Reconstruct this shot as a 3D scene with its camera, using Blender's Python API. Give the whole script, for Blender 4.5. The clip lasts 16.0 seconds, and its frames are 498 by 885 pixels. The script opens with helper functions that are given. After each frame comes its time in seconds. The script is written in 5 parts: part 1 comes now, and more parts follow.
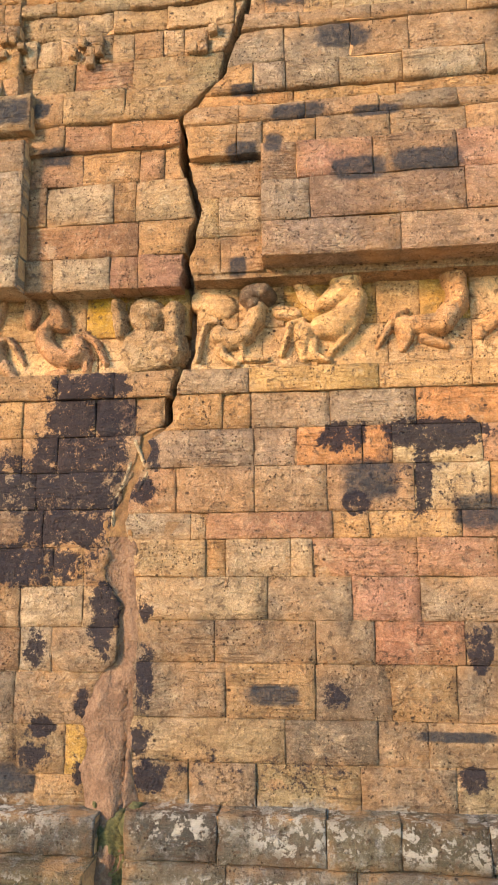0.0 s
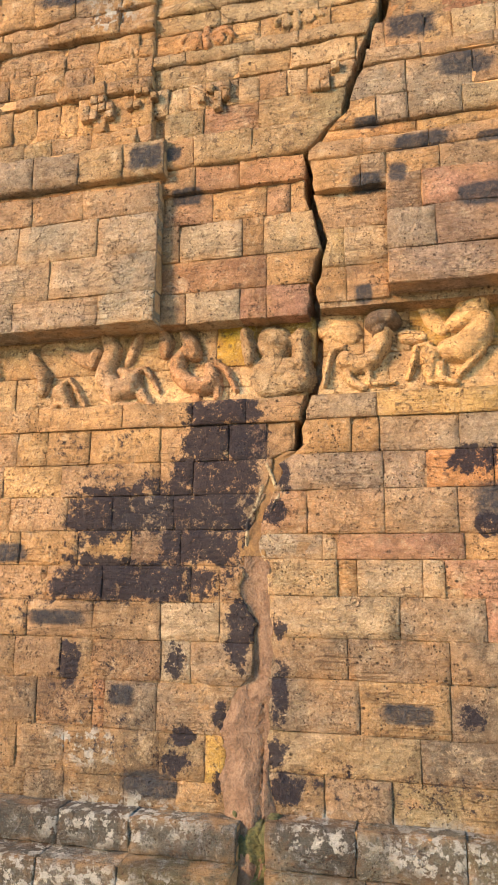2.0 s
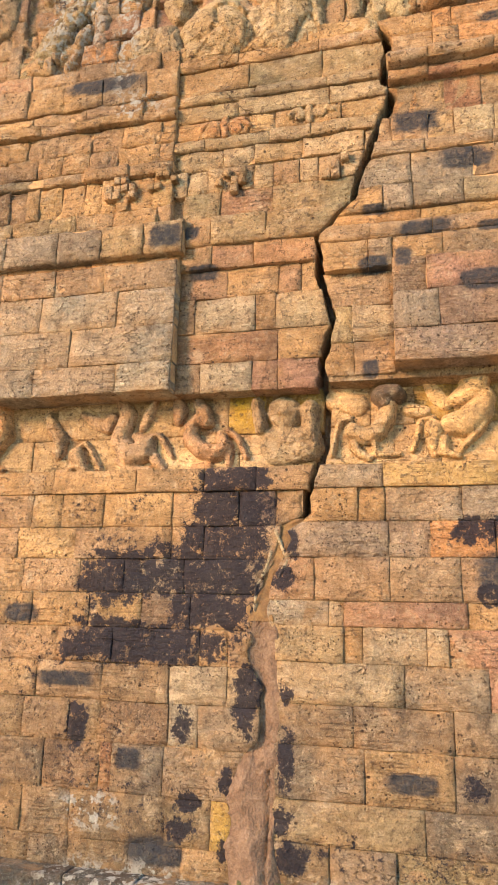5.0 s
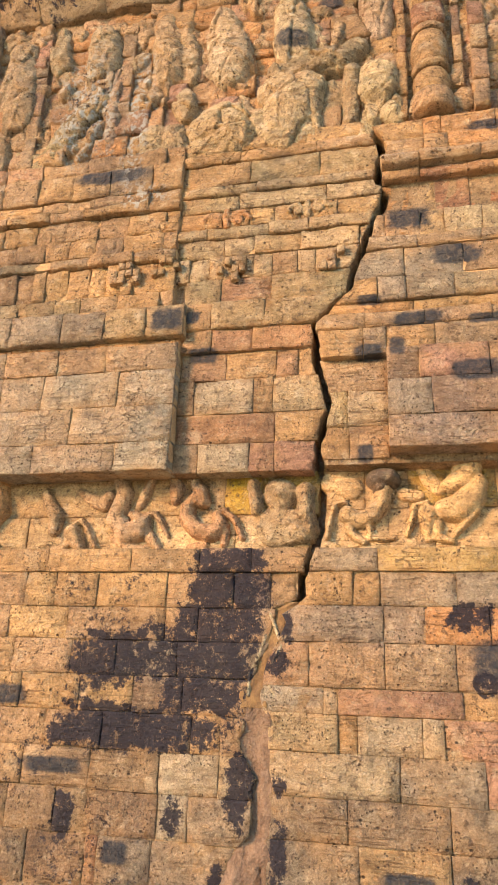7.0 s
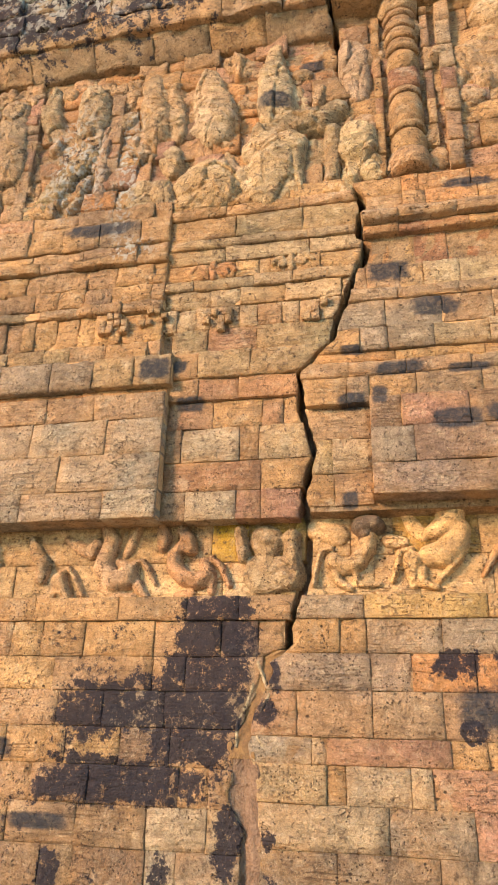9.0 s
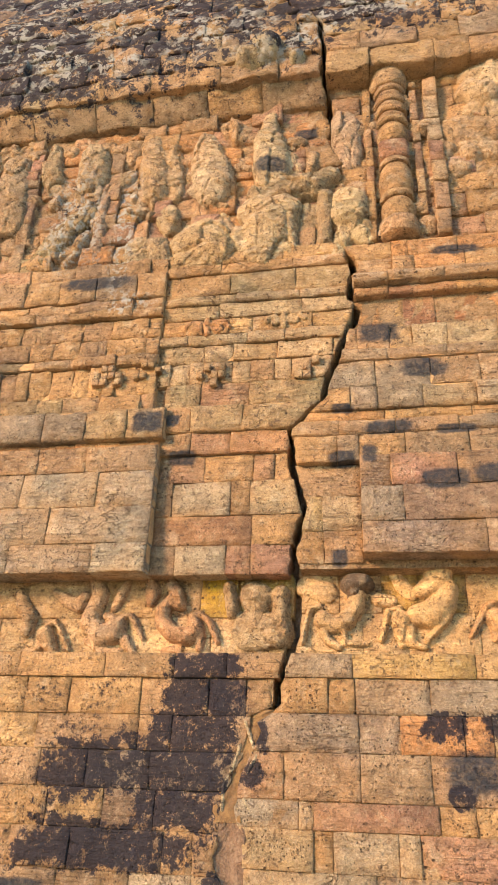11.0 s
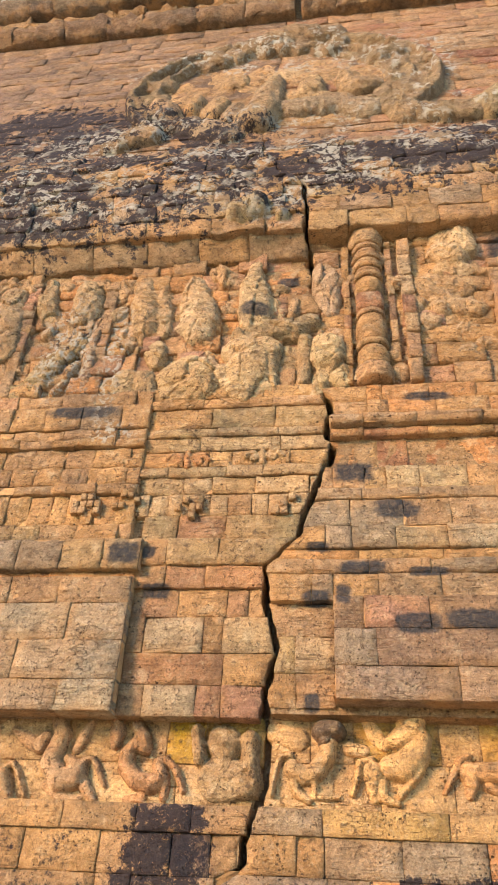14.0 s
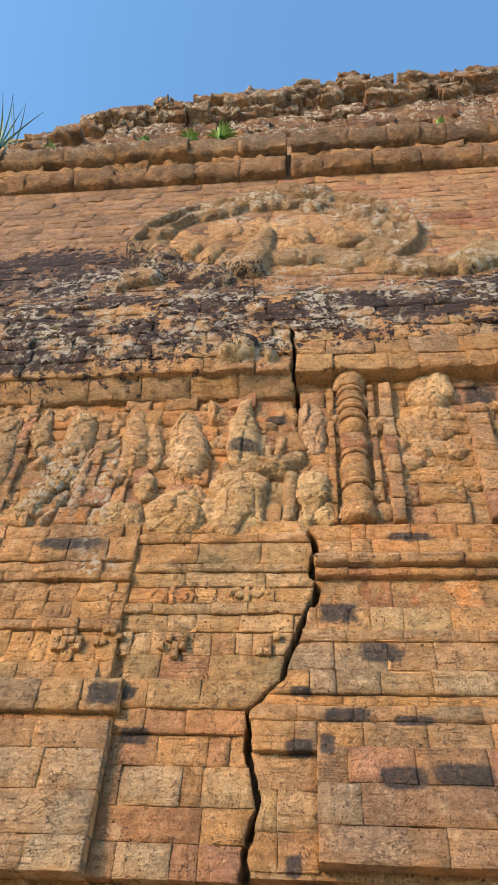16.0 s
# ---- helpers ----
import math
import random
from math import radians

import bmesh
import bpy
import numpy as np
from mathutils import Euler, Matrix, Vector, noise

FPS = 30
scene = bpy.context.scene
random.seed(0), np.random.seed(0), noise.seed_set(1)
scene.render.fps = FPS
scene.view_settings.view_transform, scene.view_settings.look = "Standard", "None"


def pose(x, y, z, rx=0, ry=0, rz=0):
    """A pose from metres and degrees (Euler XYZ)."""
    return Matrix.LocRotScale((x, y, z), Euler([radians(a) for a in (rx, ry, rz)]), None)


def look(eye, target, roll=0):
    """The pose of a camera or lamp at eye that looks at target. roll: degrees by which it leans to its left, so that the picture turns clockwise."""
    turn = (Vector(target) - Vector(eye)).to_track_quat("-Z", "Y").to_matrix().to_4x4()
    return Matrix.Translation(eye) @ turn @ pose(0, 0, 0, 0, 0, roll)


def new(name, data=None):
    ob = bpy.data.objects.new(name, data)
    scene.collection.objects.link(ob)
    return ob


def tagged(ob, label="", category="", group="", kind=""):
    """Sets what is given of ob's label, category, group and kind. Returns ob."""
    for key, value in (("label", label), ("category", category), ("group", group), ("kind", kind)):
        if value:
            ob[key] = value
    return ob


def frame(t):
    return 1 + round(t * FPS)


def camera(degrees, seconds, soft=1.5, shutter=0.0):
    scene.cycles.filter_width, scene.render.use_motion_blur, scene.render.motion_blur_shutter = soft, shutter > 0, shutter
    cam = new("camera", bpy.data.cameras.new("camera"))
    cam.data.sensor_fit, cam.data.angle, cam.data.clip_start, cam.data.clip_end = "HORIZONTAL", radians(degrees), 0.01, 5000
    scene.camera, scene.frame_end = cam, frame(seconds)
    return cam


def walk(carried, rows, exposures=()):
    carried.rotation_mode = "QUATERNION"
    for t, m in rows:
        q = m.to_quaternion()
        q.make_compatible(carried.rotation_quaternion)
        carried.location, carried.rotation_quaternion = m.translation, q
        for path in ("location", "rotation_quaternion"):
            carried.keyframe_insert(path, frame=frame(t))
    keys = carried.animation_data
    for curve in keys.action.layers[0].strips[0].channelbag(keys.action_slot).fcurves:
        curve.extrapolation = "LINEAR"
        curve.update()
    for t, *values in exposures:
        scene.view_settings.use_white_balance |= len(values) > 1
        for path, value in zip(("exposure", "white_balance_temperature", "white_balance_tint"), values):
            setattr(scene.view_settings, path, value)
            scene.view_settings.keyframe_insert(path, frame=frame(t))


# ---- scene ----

# ---------------------------------------------------------------- camera
cam = camera(39.61, 16.0, soft=0.7)
PATH = [
    (0, 0, 0, 1.6, 99.2, 0.3, 6.885),
    (0.5, -0.0936, -0.0615, 1.6253, 99.293, -0.085, 9.762),
    (1, -0.1794, -0.1218, 1.628, 99.671, -0.304, 11.765),
    (1.5, -0.2293, -0.169, 1.6233, 100.017, -0.381, 13.185),
    (2, -0.2551, -0.2193, 1.6459, 100.206, -0.403, 14.052),
    (2.5, -0.274, -0.2632, 1.6551, 100.622, -0.445, 14.448),
    (3, -0.268, -0.289, 1.6674, 100.989, -0.569, 14.601),
    (5.5, -0.3098, -0.4684, 1.7631, 105.609, -1.78, 13.384),
    (6, -0.3341, -0.4873, 1.7906, 107.13, -2.107, 13.078),
    (6.5, -0.3241, -0.5148, 1.8151, 108.553, -2.268, 12.825),
    (7, -0.315, -0.5502, 1.8347, 109.682, -2.208, 12.648),
    (7.5, -0.3249, -0.5802, 1.8595, 110.571, -1.985, 12.486),
    (8, -0.3074, -0.5818, 1.8619, 111.343, -1.735, 12.339),
    (8.5, -0.2913, -0.6125, 1.8673, 112.136, -1.56, 12.075),
    (11, -0.3593, -0.7668, 1.9477, 116.41, -1.983, 9.791),
    (11.5, -0.3433, -0.8078, 1.9768, 117.73, -2.092, 9.493),
    (12, -0.3185, -0.8435, 1.9944, 119.071, -2.212, 9.145),
    (12.5, -0.3334, -0.8219, 2.0042, 120.42, -2.323, 8.726),
    (13, -0.3398, -0.8318, 2.0204, 121.897, -2.471, 8.251),
    (13.5, -0.3341, -0.8898, 2.0433, 123.64, -2.649, 7.623),
    (14, -0.3367, -0.9616, 2.0618, 125.796, -2.86, 7.069),
    (14.5, -0.3553, -1.0076, 2.0865, 128.203, -3.051, 6.521),
    (15, -0.3619, -1.051, 2.109, 130.77, -3.161, 5.98),
    (15.5, -0.3528, -1.1323, 2.1264, 133.242, -3.165, 5.42),
    (16, -0.3586, -1.2085, 2.1291, 135.431, -3.11, 4.955),
]
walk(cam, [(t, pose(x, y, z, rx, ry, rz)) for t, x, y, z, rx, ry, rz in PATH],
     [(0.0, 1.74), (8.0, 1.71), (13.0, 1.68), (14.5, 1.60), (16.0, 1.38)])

# ---------------------------------------------------------------- light
SUN_AZ, SUN_EL = 226.0, 20.0          # degrees clockwise from +y, and above the horizon
world = bpy.data.worlds.new("sky")
scene.world = world
world.use_nodes = True
wn = world.node_tree.nodes
sky = wn.new("ShaderNodeTexSky")
sky.sky_type, sky.sun_disc = "NISHITA", False
sky.sun_elevation, sky.sun_rotation = radians(SUN_EL), radians(SUN_AZ)
sky.air_density, sky.dust_density, sky.ozone_density = 1.0, 0.25, 1.2
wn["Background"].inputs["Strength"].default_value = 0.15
tint = wn.new("ShaderNodeMix")                # the deep clear blue of a dry evening
tint.data_type, tint.blend_type = "RGBA", "MULTIPLY"
tint.inputs[0].default_value, tint.inputs[7].default_value = 1.0, (0.80, 1.07, 1.17, 1.0)
world.node_tree.links.new(sky.outputs[0], tint.inputs[6])
world.node_tree.links.new(tint.outputs[2], wn["Background"].inputs["Color"])
sun = new("sun", bpy.data.lights.new("sun", "SUN"))
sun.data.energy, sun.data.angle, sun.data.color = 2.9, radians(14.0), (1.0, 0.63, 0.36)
az, el = radians(SUN_AZ), radians(SUN_EL)
sun.matrix_world = look((0, 0, 60), (-math.sin(az) * math.cos(el), -math.cos(az) * math.cos(el), 60 - math.sin(el)))


# ---------------------------------------------------------------- node helpers
class Nodes:
    """Short hand for building a node tree."""

    def __init__(self, name):
        self.mat = bpy.data.materials.new(name)
        self.mat.use_nodes = True
        self.tree = self.mat.node_tree
        self.bsdf = self.tree.nodes["Principled BSDF"]

    def node(self, kind, **props):
        n = self.tree.nodes.new(kind)
        for k, v in props.items():
            setattr(n, k, v)
        return n

    def link(self, a, b):
        self.tree.links.new(a, b)

    def put(self, socket, v):
        if isinstance(v, bpy.types.NodeSocket):
            self.link(v, socket)
        else:
            socket.default_value = v

    def pos(self):
        return self.node("ShaderNodeNewGeometry").outputs["Position"]

    def math(self, op, a, b=0.0, clamp=False):
        n = self.node("ShaderNodeMath", operation=op, use_clamp=clamp)
        self.put(n.inputs[0], a)
        self.put(n.inputs[1], b)
        return n.outputs[0]

    def vmath(self, op, a, b=None, c=None):
        n = self.node("ShaderNodeVectorMath", operation=op)
        for i, v in enumerate((a, b, c)):
            if v is not None:
                self.put(n.inputs[i], v)
        return n.outputs["Value"] if op == "LENGTH" else n.outputs[0]

    def noise(self, vec, scale, detail=4.0, rough=0.55, dist=0.0):
        n = self.node("ShaderNodeTexNoise")
        self.link(vec, n.inputs["Vector"])
        n.inputs["Scale"].default_value, n.inputs["Detail"].default_value = scale, detail
        n.inputs["Roughness"].default_value, n.inputs["Distortion"].default_value = rough, dist
        return n.outputs[0]

    def voronoi(self, vec, scale, feature="F1"):
        n = self.node("ShaderNodeTexVoronoi", feature=feature)
        self.link(vec, n.inputs["Vector"])
        n.inputs["Scale"].default_value = scale
        return n.outputs["Distance"]

    def span(self, v, a, b, c=0.0, d=1.0, kind="SMOOTHSTEP"):
        n = self.node("ShaderNodeMapRange", interpolation_type=kind)
        self.put(n.inputs[0], v)
        for i, x in enumerate((a, b, c, d)):
            n.inputs[i + 1].default_value = x
        return n.outputs[0]

    def mix(self, f, a, b, blend="MIX"):
        n = self.node("ShaderNodeMix", data_type="RGBA", blend_type=blend)
        self.put(n.inputs[0], f)
        for s, v in ((n.inputs[6], a), (n.inputs[7], b)):
            self.put(s, (*v, 1.0) if isinstance(v, tuple) and len(v) == 3 else v)
        return n.outputs[2]

    def spots(self, pos, spots, soft, ragged, square=False):
        """A mask of ellipses (x, z, rx, rz) on the wall with ragged edges."""
        best = None
        for x, z, rx, rz in spots:
            p = self.vmath("MULTIPLY_ADD", pos, (1 / rx, 0.0, 1 / rz), (-x / rx, 0.0, -z / rz))
            d = self.math("SQRT", self.vmath("LENGTH", self.vmath("MULTIPLY", p, p))) if square else self.vmath("LENGTH", p)
            best = d if best is None else self.math("MINIMUM", best, d)
        return self.span(self.math("ADD", best, ragged), 1.0 + soft, 1.0 - soft)

    def bump(self, height, strength, distance, normal=None):
        n = self.node("ShaderNodeBump")
        n.inputs["Strength"].default_value, n.inputs["Distance"].default_value = strength, distance
        self.link(height, n.inputs["Height"])
        if normal is not None:
            self.link(normal, n.inputs["Normal"])
        return n.outputs[0]


# dark slate-coloured patches in single blocks: x, z and half sizes
SLATES = [(-0.4, 0.74, 0.17, 0.06), (-2.33, 0.77, 0.09, 0.07), (-3.29, 1.74, 0.14, 0.07), (0.24, 2.07, 0.17, 0.13), (0.91, 1.86, 0.15, 0.11), (-2.87, 1.28, 0.23, 0.05),
          (-2.12, 0.2, 0.18, 0.09), (-1.98, 0.18, 0.08, 0.06), (0.7, 0.52, 0.23, 0.03), (0.12, 5.2, 0.16, 0.08)]
# higher patches; the one at (-2.02, 4.78) paints shade beside the west panel
SLATES_SHADE_MID = [(-2.23, 4.75, 0.14, 0.1), (-1.92, 4.44, 0.12, 0.06), (-0.21, 5.62, 0.18, 0.12), (0.16, 5.16, 0.18, 0.06), (-0.17, 4.62, 0.2, 0.06), (0.36, 4.58, 0.16, 0.04), (-0.55, 4.82, 0.09, 0.04), (0.23, 4.1, 0.19, 0.08), (-0.34, 4.37, 0.06, 0.11),
              (-0.56, 4.36, 0.11, 0.06), (0.53, 6.44, 0.22, 0.06), (-2.92, 6.37, 0.36, 0.07), (1.61, 8.63, 0.19, 0.19), (-1.21, 7.71, 0.16, 0.09), (-0.85, 8.3, 0.12, 0.08), (-2.02, 4.78, 0.06, 0.06), (0.67, 4.13, 0.23, 0.08), (-0.6, 3.54, 0.06, 0.07)]
# black crust that keeps to the blocks, the thin speckled crust round it, and ragged blots
CRUSTS = [(-1.61, 2.74, 0.27, 0.08), (-1.64, 2.55, 0.28, 0.16), (-1.62, 2.3, 0.26, 0.14), (-1.78, 2.03, 0.36, 0.16), (-2.42, 2.02, 0.27, 0.14), (-1.77, 1.78, 0.3, 0.1),
          (-2.27, 1.54, 0.44, 0.12), (-1.48, 1.25, 0.1, 0.14)]
BLOTS = [(-1.49, 1.13, 0.1, 0.24), (-1.6, 0.66, 0.06, 0.09), (-1.21, 0.86, 0.07, 0.26), (-1.25, 0.48, 0.08, 0.08), (-1.16, 0.24, 0.1, 0.1), (-1.94, 1.02, 0.09, 0.12),
          (-1.86, 0.53, 0.07, 0.05), (-1.93, 0.35, 0.1, 0.06), (-2.74, 1.0, 0.07, 0.13), (-1.63, 0.24, 0.04, 0.08), (-1.18, 2.26, 0.07, 0.15), (-1.23, 2.02, 0.09, 0.11),
          (-1.2, 1.25, 0.07, 0.09), (0.06, 2.36, 0.15, 0.1), (0.71, 2.36, 0.33, 0.09), (0.57, 2.06, 0.04, 0.18), (0.15, 1.92, 0.07, 0.07), (0.86, 1.03, 0.09, 0.16),
          (-0.01, 0.74, 0.1, 0.09), (0.78, 0.28, 0.12, 0.1)]
THIN = [(-2.38, 2.55, 0.26, 0.16), (-2.82, 2.54, 0.19, 0.14), (-2.52, 2.28, 0.37, 0.12), (-2.86, 2.01, 0.17, 0.14), (-2.7, 1.76, 0.31, 0.11), (-1.5, 1.54, 0.14, 0.12), (-2.82, 1.51, 0.17, 0.13),
          (-2.08, 2.29, 0.19, 0.13), (-1.69, 1.54, 0.14, 0.12), (-2.3, 0.5, 0.7, 0.3), (-2.6, 0.75, 0.6, 0.35), (0.5, 2.1, 0.5, 0.4), (-0.5, 0.3, 0.9, 0.2),
          (-3.1, 1.3, 0.4, 0.35), (-2.7, 6.2, 0.3, 0.2), (-3.3, 7.4, 0.5, 0.8)]
LICHENS = [(-0.95, 0.02, 0.26, 0.12), (-0.20, 0.0, 0.38, 0.14), (0.45, 0.0, 0.30, 0.13), (1.0, -0.02, 0.4, 0.14), (-2.3, 0.0, 0.6, 0.14), (-0.3, -0.3, 0.9, 0.08), (-2.9, -0.25, 1.2, 0.10),
           (-2.6, 0.42, 0.25, 0.14), (-3.35, 7.35, 0.35, 0.75), (-2.75, 7.2, 0.14, 0.9), (-2.6, 6.1, 0.25, 0.14)]


def sandstone(name, joined=False, dark=False, warm=(0.56, 0.31, 0.13), pale=(0.66, 0.50, 0.31)):
    """Weathered sandstone; the block's own colour comes from its object, or from its tone where blocks are joined in one mesh."""
    n = Nodes(name)
    p = n.pos()
    own = n.node("ShaderNodeAttribute", attribute_name="tone").outputs["Color"] if joined else n.node("ShaderNodeObjectInfo").outputs["Color"]
    big = n.noise(p, 1.7, 5.0, 0.6, 0.4)
    mid = n.noise(p, 8.0, 6.0, 0.62, 0.3)
    fine = n.noise(p, 60.0, 5.0, 0.7)
    grain = n.noise(p, 260.0, 2.0, 0.6)
    col = n.mix(n.span(big, 0.36, 0.64), own, n.mix(0.42, own, warm))
    col = n.mix(1.0, col, n.span(n.noise(p, 0.9, 5.0, 0.65, 0.5), 0.30, 0.70, 0.72, 1.28, "LINEAR"), "MULTIPLY")
    col = n.mix(n.span(mid, 0.54, 0.74, 0.0, 0.4), col, (0.26, 0.19, 0.12))
    col = n.mix(n.span(n.noise(p, 5.0, 5.0, 0.6), 0.56, 0.70, 0.0, 0.5), col, pale)
    grime = n.noise(p, 1.1, 8.0, 0.74, 0.8)
    col = n.mix(n.span(grime, 0.54, 0.66, 0.0, 0.55), col, n.mix(0.45, col, (0.11, 0.085, 0.065)))
    col = n.mix(n.span(grime, 0.44, 0.34, 0.0, 0.40), col, n.mix(0.6, col, (0.70, 0.56, 0.38)))
    scab = n.noise(p, 21.0, 6.0, 0.72, 0.5)
    streak = n.noise(n.vmath("MULTIPLY", p, (4.0, 4.0, 22.0)), 1.0, 5.0, 0.65, 0.6)
    col = n.mix(1.0, col, n.span(streak, 0.30, 0.70, 0.78, 1.20, "LINEAR"), "MULTIPLY")
    col = n.mix(1.0, col, n.span(mid, 0.30, 0.70, 0.68, 1.30, "LINEAR"), "MULTIPLY")
    col = n.mix(n.span(scab, 0.54, 0.64, 0.0, 0.75), col, (0.13, 0.085, 0.055))
    col = n.mix(n.span(scab, 0.44, 0.34, 0.0, 0.45), col, pale)
    col = n.mix(1.0, col, n.span(fine, 0.30, 0.70, 0.72, 1.24, "LINEAR"), "MULTIPLY")
    col = n.mix(1.0, col, n.span(grain, 0.30, 0.70, 0.58, 1.40, "LINEAR"), "MULTIPLY")
    specks = n.noise(p, 115.0, 4.0, 0.8)
    col = n.mix(n.span(specks, 0.60, 0.68, 0.0, 0.75), col, (0.10, 0.065, 0.04))
    col = n.mix(n.span(specks, 0.40, 0.33, 0.0, 0.55), col, n.mix(0.5, pale, (0.80, 0.70, 0.52)))
    bed = n.noise(n.vmath("MULTIPLY", p, (2.5, 2.5, 60.0)), 1.0, 4.0, 0.7, 0.3)
    seam = n.math("MULTIPLY", n.span(bed, 0.42, 0.36), n.span(n.noise(p, 2.6, 3.0), 0.50, 0.60))
    col = n.mix(n.math("MULTIPLY", seam, 0.45), col, (0.15, 0.09, 0.05))
    col = n.mix(n.span(n.noise(p, 3.1, 6.0, 0.7, 0.6), 0.54, 0.66, 0.0, 0.7), col, n.mix(0.5, col, (0.20, 0.13, 0.08)))
    line = n.node("ShaderNodeTexVoronoi", feature="DISTANCE_TO_EDGE")
    n.link(n.vmath("ADD", p, n.vmath("MULTIPLY", n.node("ShaderNodeTexNoise").outputs["Color"], (0.2, 0.2, 0.2))), line.inputs["Vector"])
    line.inputs["Scale"].default_value = 3.2
    rim = n.node("ShaderNodeAttribute", attribute_name="rim").outputs["Fac"]
    rim = n.math("MULTIPLY", rim, n.span(n.noise(p, 4.5, 6.0, 0.7), 0.40, 0.58))
    col = n.mix(n.math("MULTIPLY", rim, 0.5), col, n.mix(n.span(big, 0.42, 0.58), (0.15, 0.09, 0.05), (0.64, 0.36, 0.15)))
    hair = n.math("MULTIPLY", n.span(line.outputs["Distance"], 0.016, 0.004), n.span(n.noise(p, 2.2, 3.0), 0.57, 0.64))
    col = n.mix(n.math("MULTIPLY", hair, 0.5), col, (0.08, 0.05, 0.03))
    pits = n.math("MULTIPLY", n.span(n.voronoi(p, 38.0), 0.26, 0.12), n.span(n.noise(p, 6.0, 3.0), 0.48, 0.58))
    holes = n.math("MULTIPLY", n.span(n.voronoi(n.vmath("MULTIPLY", p, (1.0, 1.0, 1.3)), 9.0), 0.13, 0.07), n.span(n.noise(p, 3.3, 2.0), 0.50, 0.58))
    pits = n.math("MAXIMUM", pits, holes)
    col = n.mix(n.math("MULTIPLY", pits, 0.9), col, (0.07, 0.045, 0.03))
    edge = n.math("MULTIPLY", n.math("SUBTRACT", n.noise(p, 7.0, 6.0, 0.7), 0.5), 2.4)
    small = n.math("MULTIPLY", n.math("SUBTRACT", n.noise(p, 16.0, 4.0, 0.65), 0.5), 0.9)
    slate = n.spots(p, SLATES + SLATES_SHADE_MID, 0.24, n.math("MULTIPLY", small, 0.7), True)
    col = n.mix(n.math("MULTIPLY", slate, n.span(scab, 0.3, 0.6, 0.72, 0.96)), col, (0.050, 0.053, 0.060))
    crust = n.math("MAXIMUM", n.spots(p, [(a, b, 1.22 * c, 1.3 * d) for a, b, c, d in CRUSTS], 0.5, n.math("MULTIPLY", edge, 0.34), True), n.spots(p, BLOTS, 0.7, n.math("MULTIPLY", edge, 0.75)))
    if dark:
        zone = n.spots(p, [(-5.5, 9.6, 2.0, 0.8), (-3.5, 11.8, 2.4, 0.9), (-5.8, 12.4, 3.4, 1.2), (-4.0, 9.4, 2.0, 0.5), (1.6, 10.4, 1.6, 0.8), (-3.4, 10.3, 2.4, 1.5), (-1.2, 10.4, 1.6, 1.3), (0.3, 10.3, 1.3, 0.9), (2.4, 11.2, 2.0, 0.5), (-7.0, 11.0, 2.5, 1.1)], 0.4, edge)
        crust = n.math("MAXIMUM", crust, n.math("MULTIPLY", zone, n.span(n.noise(p, 1.5, 6.0, 0.7), 0.36, 0.50)))
    crust = n.math("ADD", crust, n.math("MULTIPLY", n.spots(p, THIN, 0.6, n.math("MULTIPLY", edge, 0.6)), 0.55), True)
    crust = n.span(n.math("ADD", n.math("MULTIPLY", crust, 0.315), n.math("MULTIPLY", n.noise(p, 11.0, 9.0, 0.85), 1.0)), 0.69, 0.77)
    crust = n.math("MULTIPLY", crust, n.span(n.spots(p, [(a, b, 1.3 * c, 1.3 * d) for a, b, c, d in CRUSTS + BLOTS + THIN] + [(-2.5, 10.4, 12.0, 2.4)], 0.9, 0.0), 0.0, 0.1))
    crust = n.math("MULTIPLY", crust, n.span(n.noise(p, 34.0, 6.0, 0.8), 0.31, 0.40))
    col = n.mix(n.math("MULTIPLY", crust, 0.95), col, n.mix(fine, (0.014, 0.013, 0.022), (0.052, 0.044, 0.052)))
    blot = n.span(n.noise(p, 14.0, 7.0, 0.72), 0.50, 0.55)
    area = n.spots(p, LICHENS, 0.35, edge)
    if dark:
        area = n.math("MAXIMUM", area, n.spots(p, [(-3.2, 9.9, 1.6, 0.7), (-0.4, 10.5, 1.6, 0.9), (-2.2, 10.7, 1.2, 0.6), (-1.1, 9.5, 0.5, 0.4), (-5.2, 10.4, 1.6, 0.7), (1.8, 10.9, 1.6, 0.5), (-3.0, 18.75, 12.0, 0.35), (-2.0, 23.2, 9.0, 1.6), (-1.0, 14.9, 2.6, 0.7), (1.2, 13.6, 0.6, 1.6), (-3.0, 11.9, 2.0, 0.6), (0.4, 11.8, 2.6, 0.5)], 0.4, edge))
        blot = n.math("MULTIPLY", n.span(n.noise(p, 7.5, 8.0, 0.74), 0.50, 0.54), n.span(n.noise(p, 1.6, 4.0), 0.42, 0.54))
    lich = n.math("MULTIPLY", area, blot)
    col = n.mix(n.math("MULTIPLY", lich, 0.9), col, n.mix(fine, (0.40, 0.38, 0.32), (0.74, 0.70, 0.60)))
    col = n.mix(1.0, col, (0.70, 0.69, 0.68), "MULTIPLY")
    n.link(col, n.bsdf.inputs["Base Color"])
    n.bsdf.inputs["Roughness"].default_value = 0.9
    n.bsdf.inputs["Specular IOR Level"].default_value = 0.2
    h = n.math("ADD", n.math("ADD", n.math("MULTIPLY", mid, 1.3), n.math("MULTIPLY", streak, 0.7)), n.math("MULTIPLY", fine, 0.3))
    h = n.math("SUBTRACT", h, n.math("MULTIPLY", n.math("MAXIMUM", n.math("MAXIMUM", pits, hair), n.math("MULTIPLY", seam, 0.4)), 0.9))
    h = n.math("ADD", h, n.math("MULTIPLY", specks, 0.12))
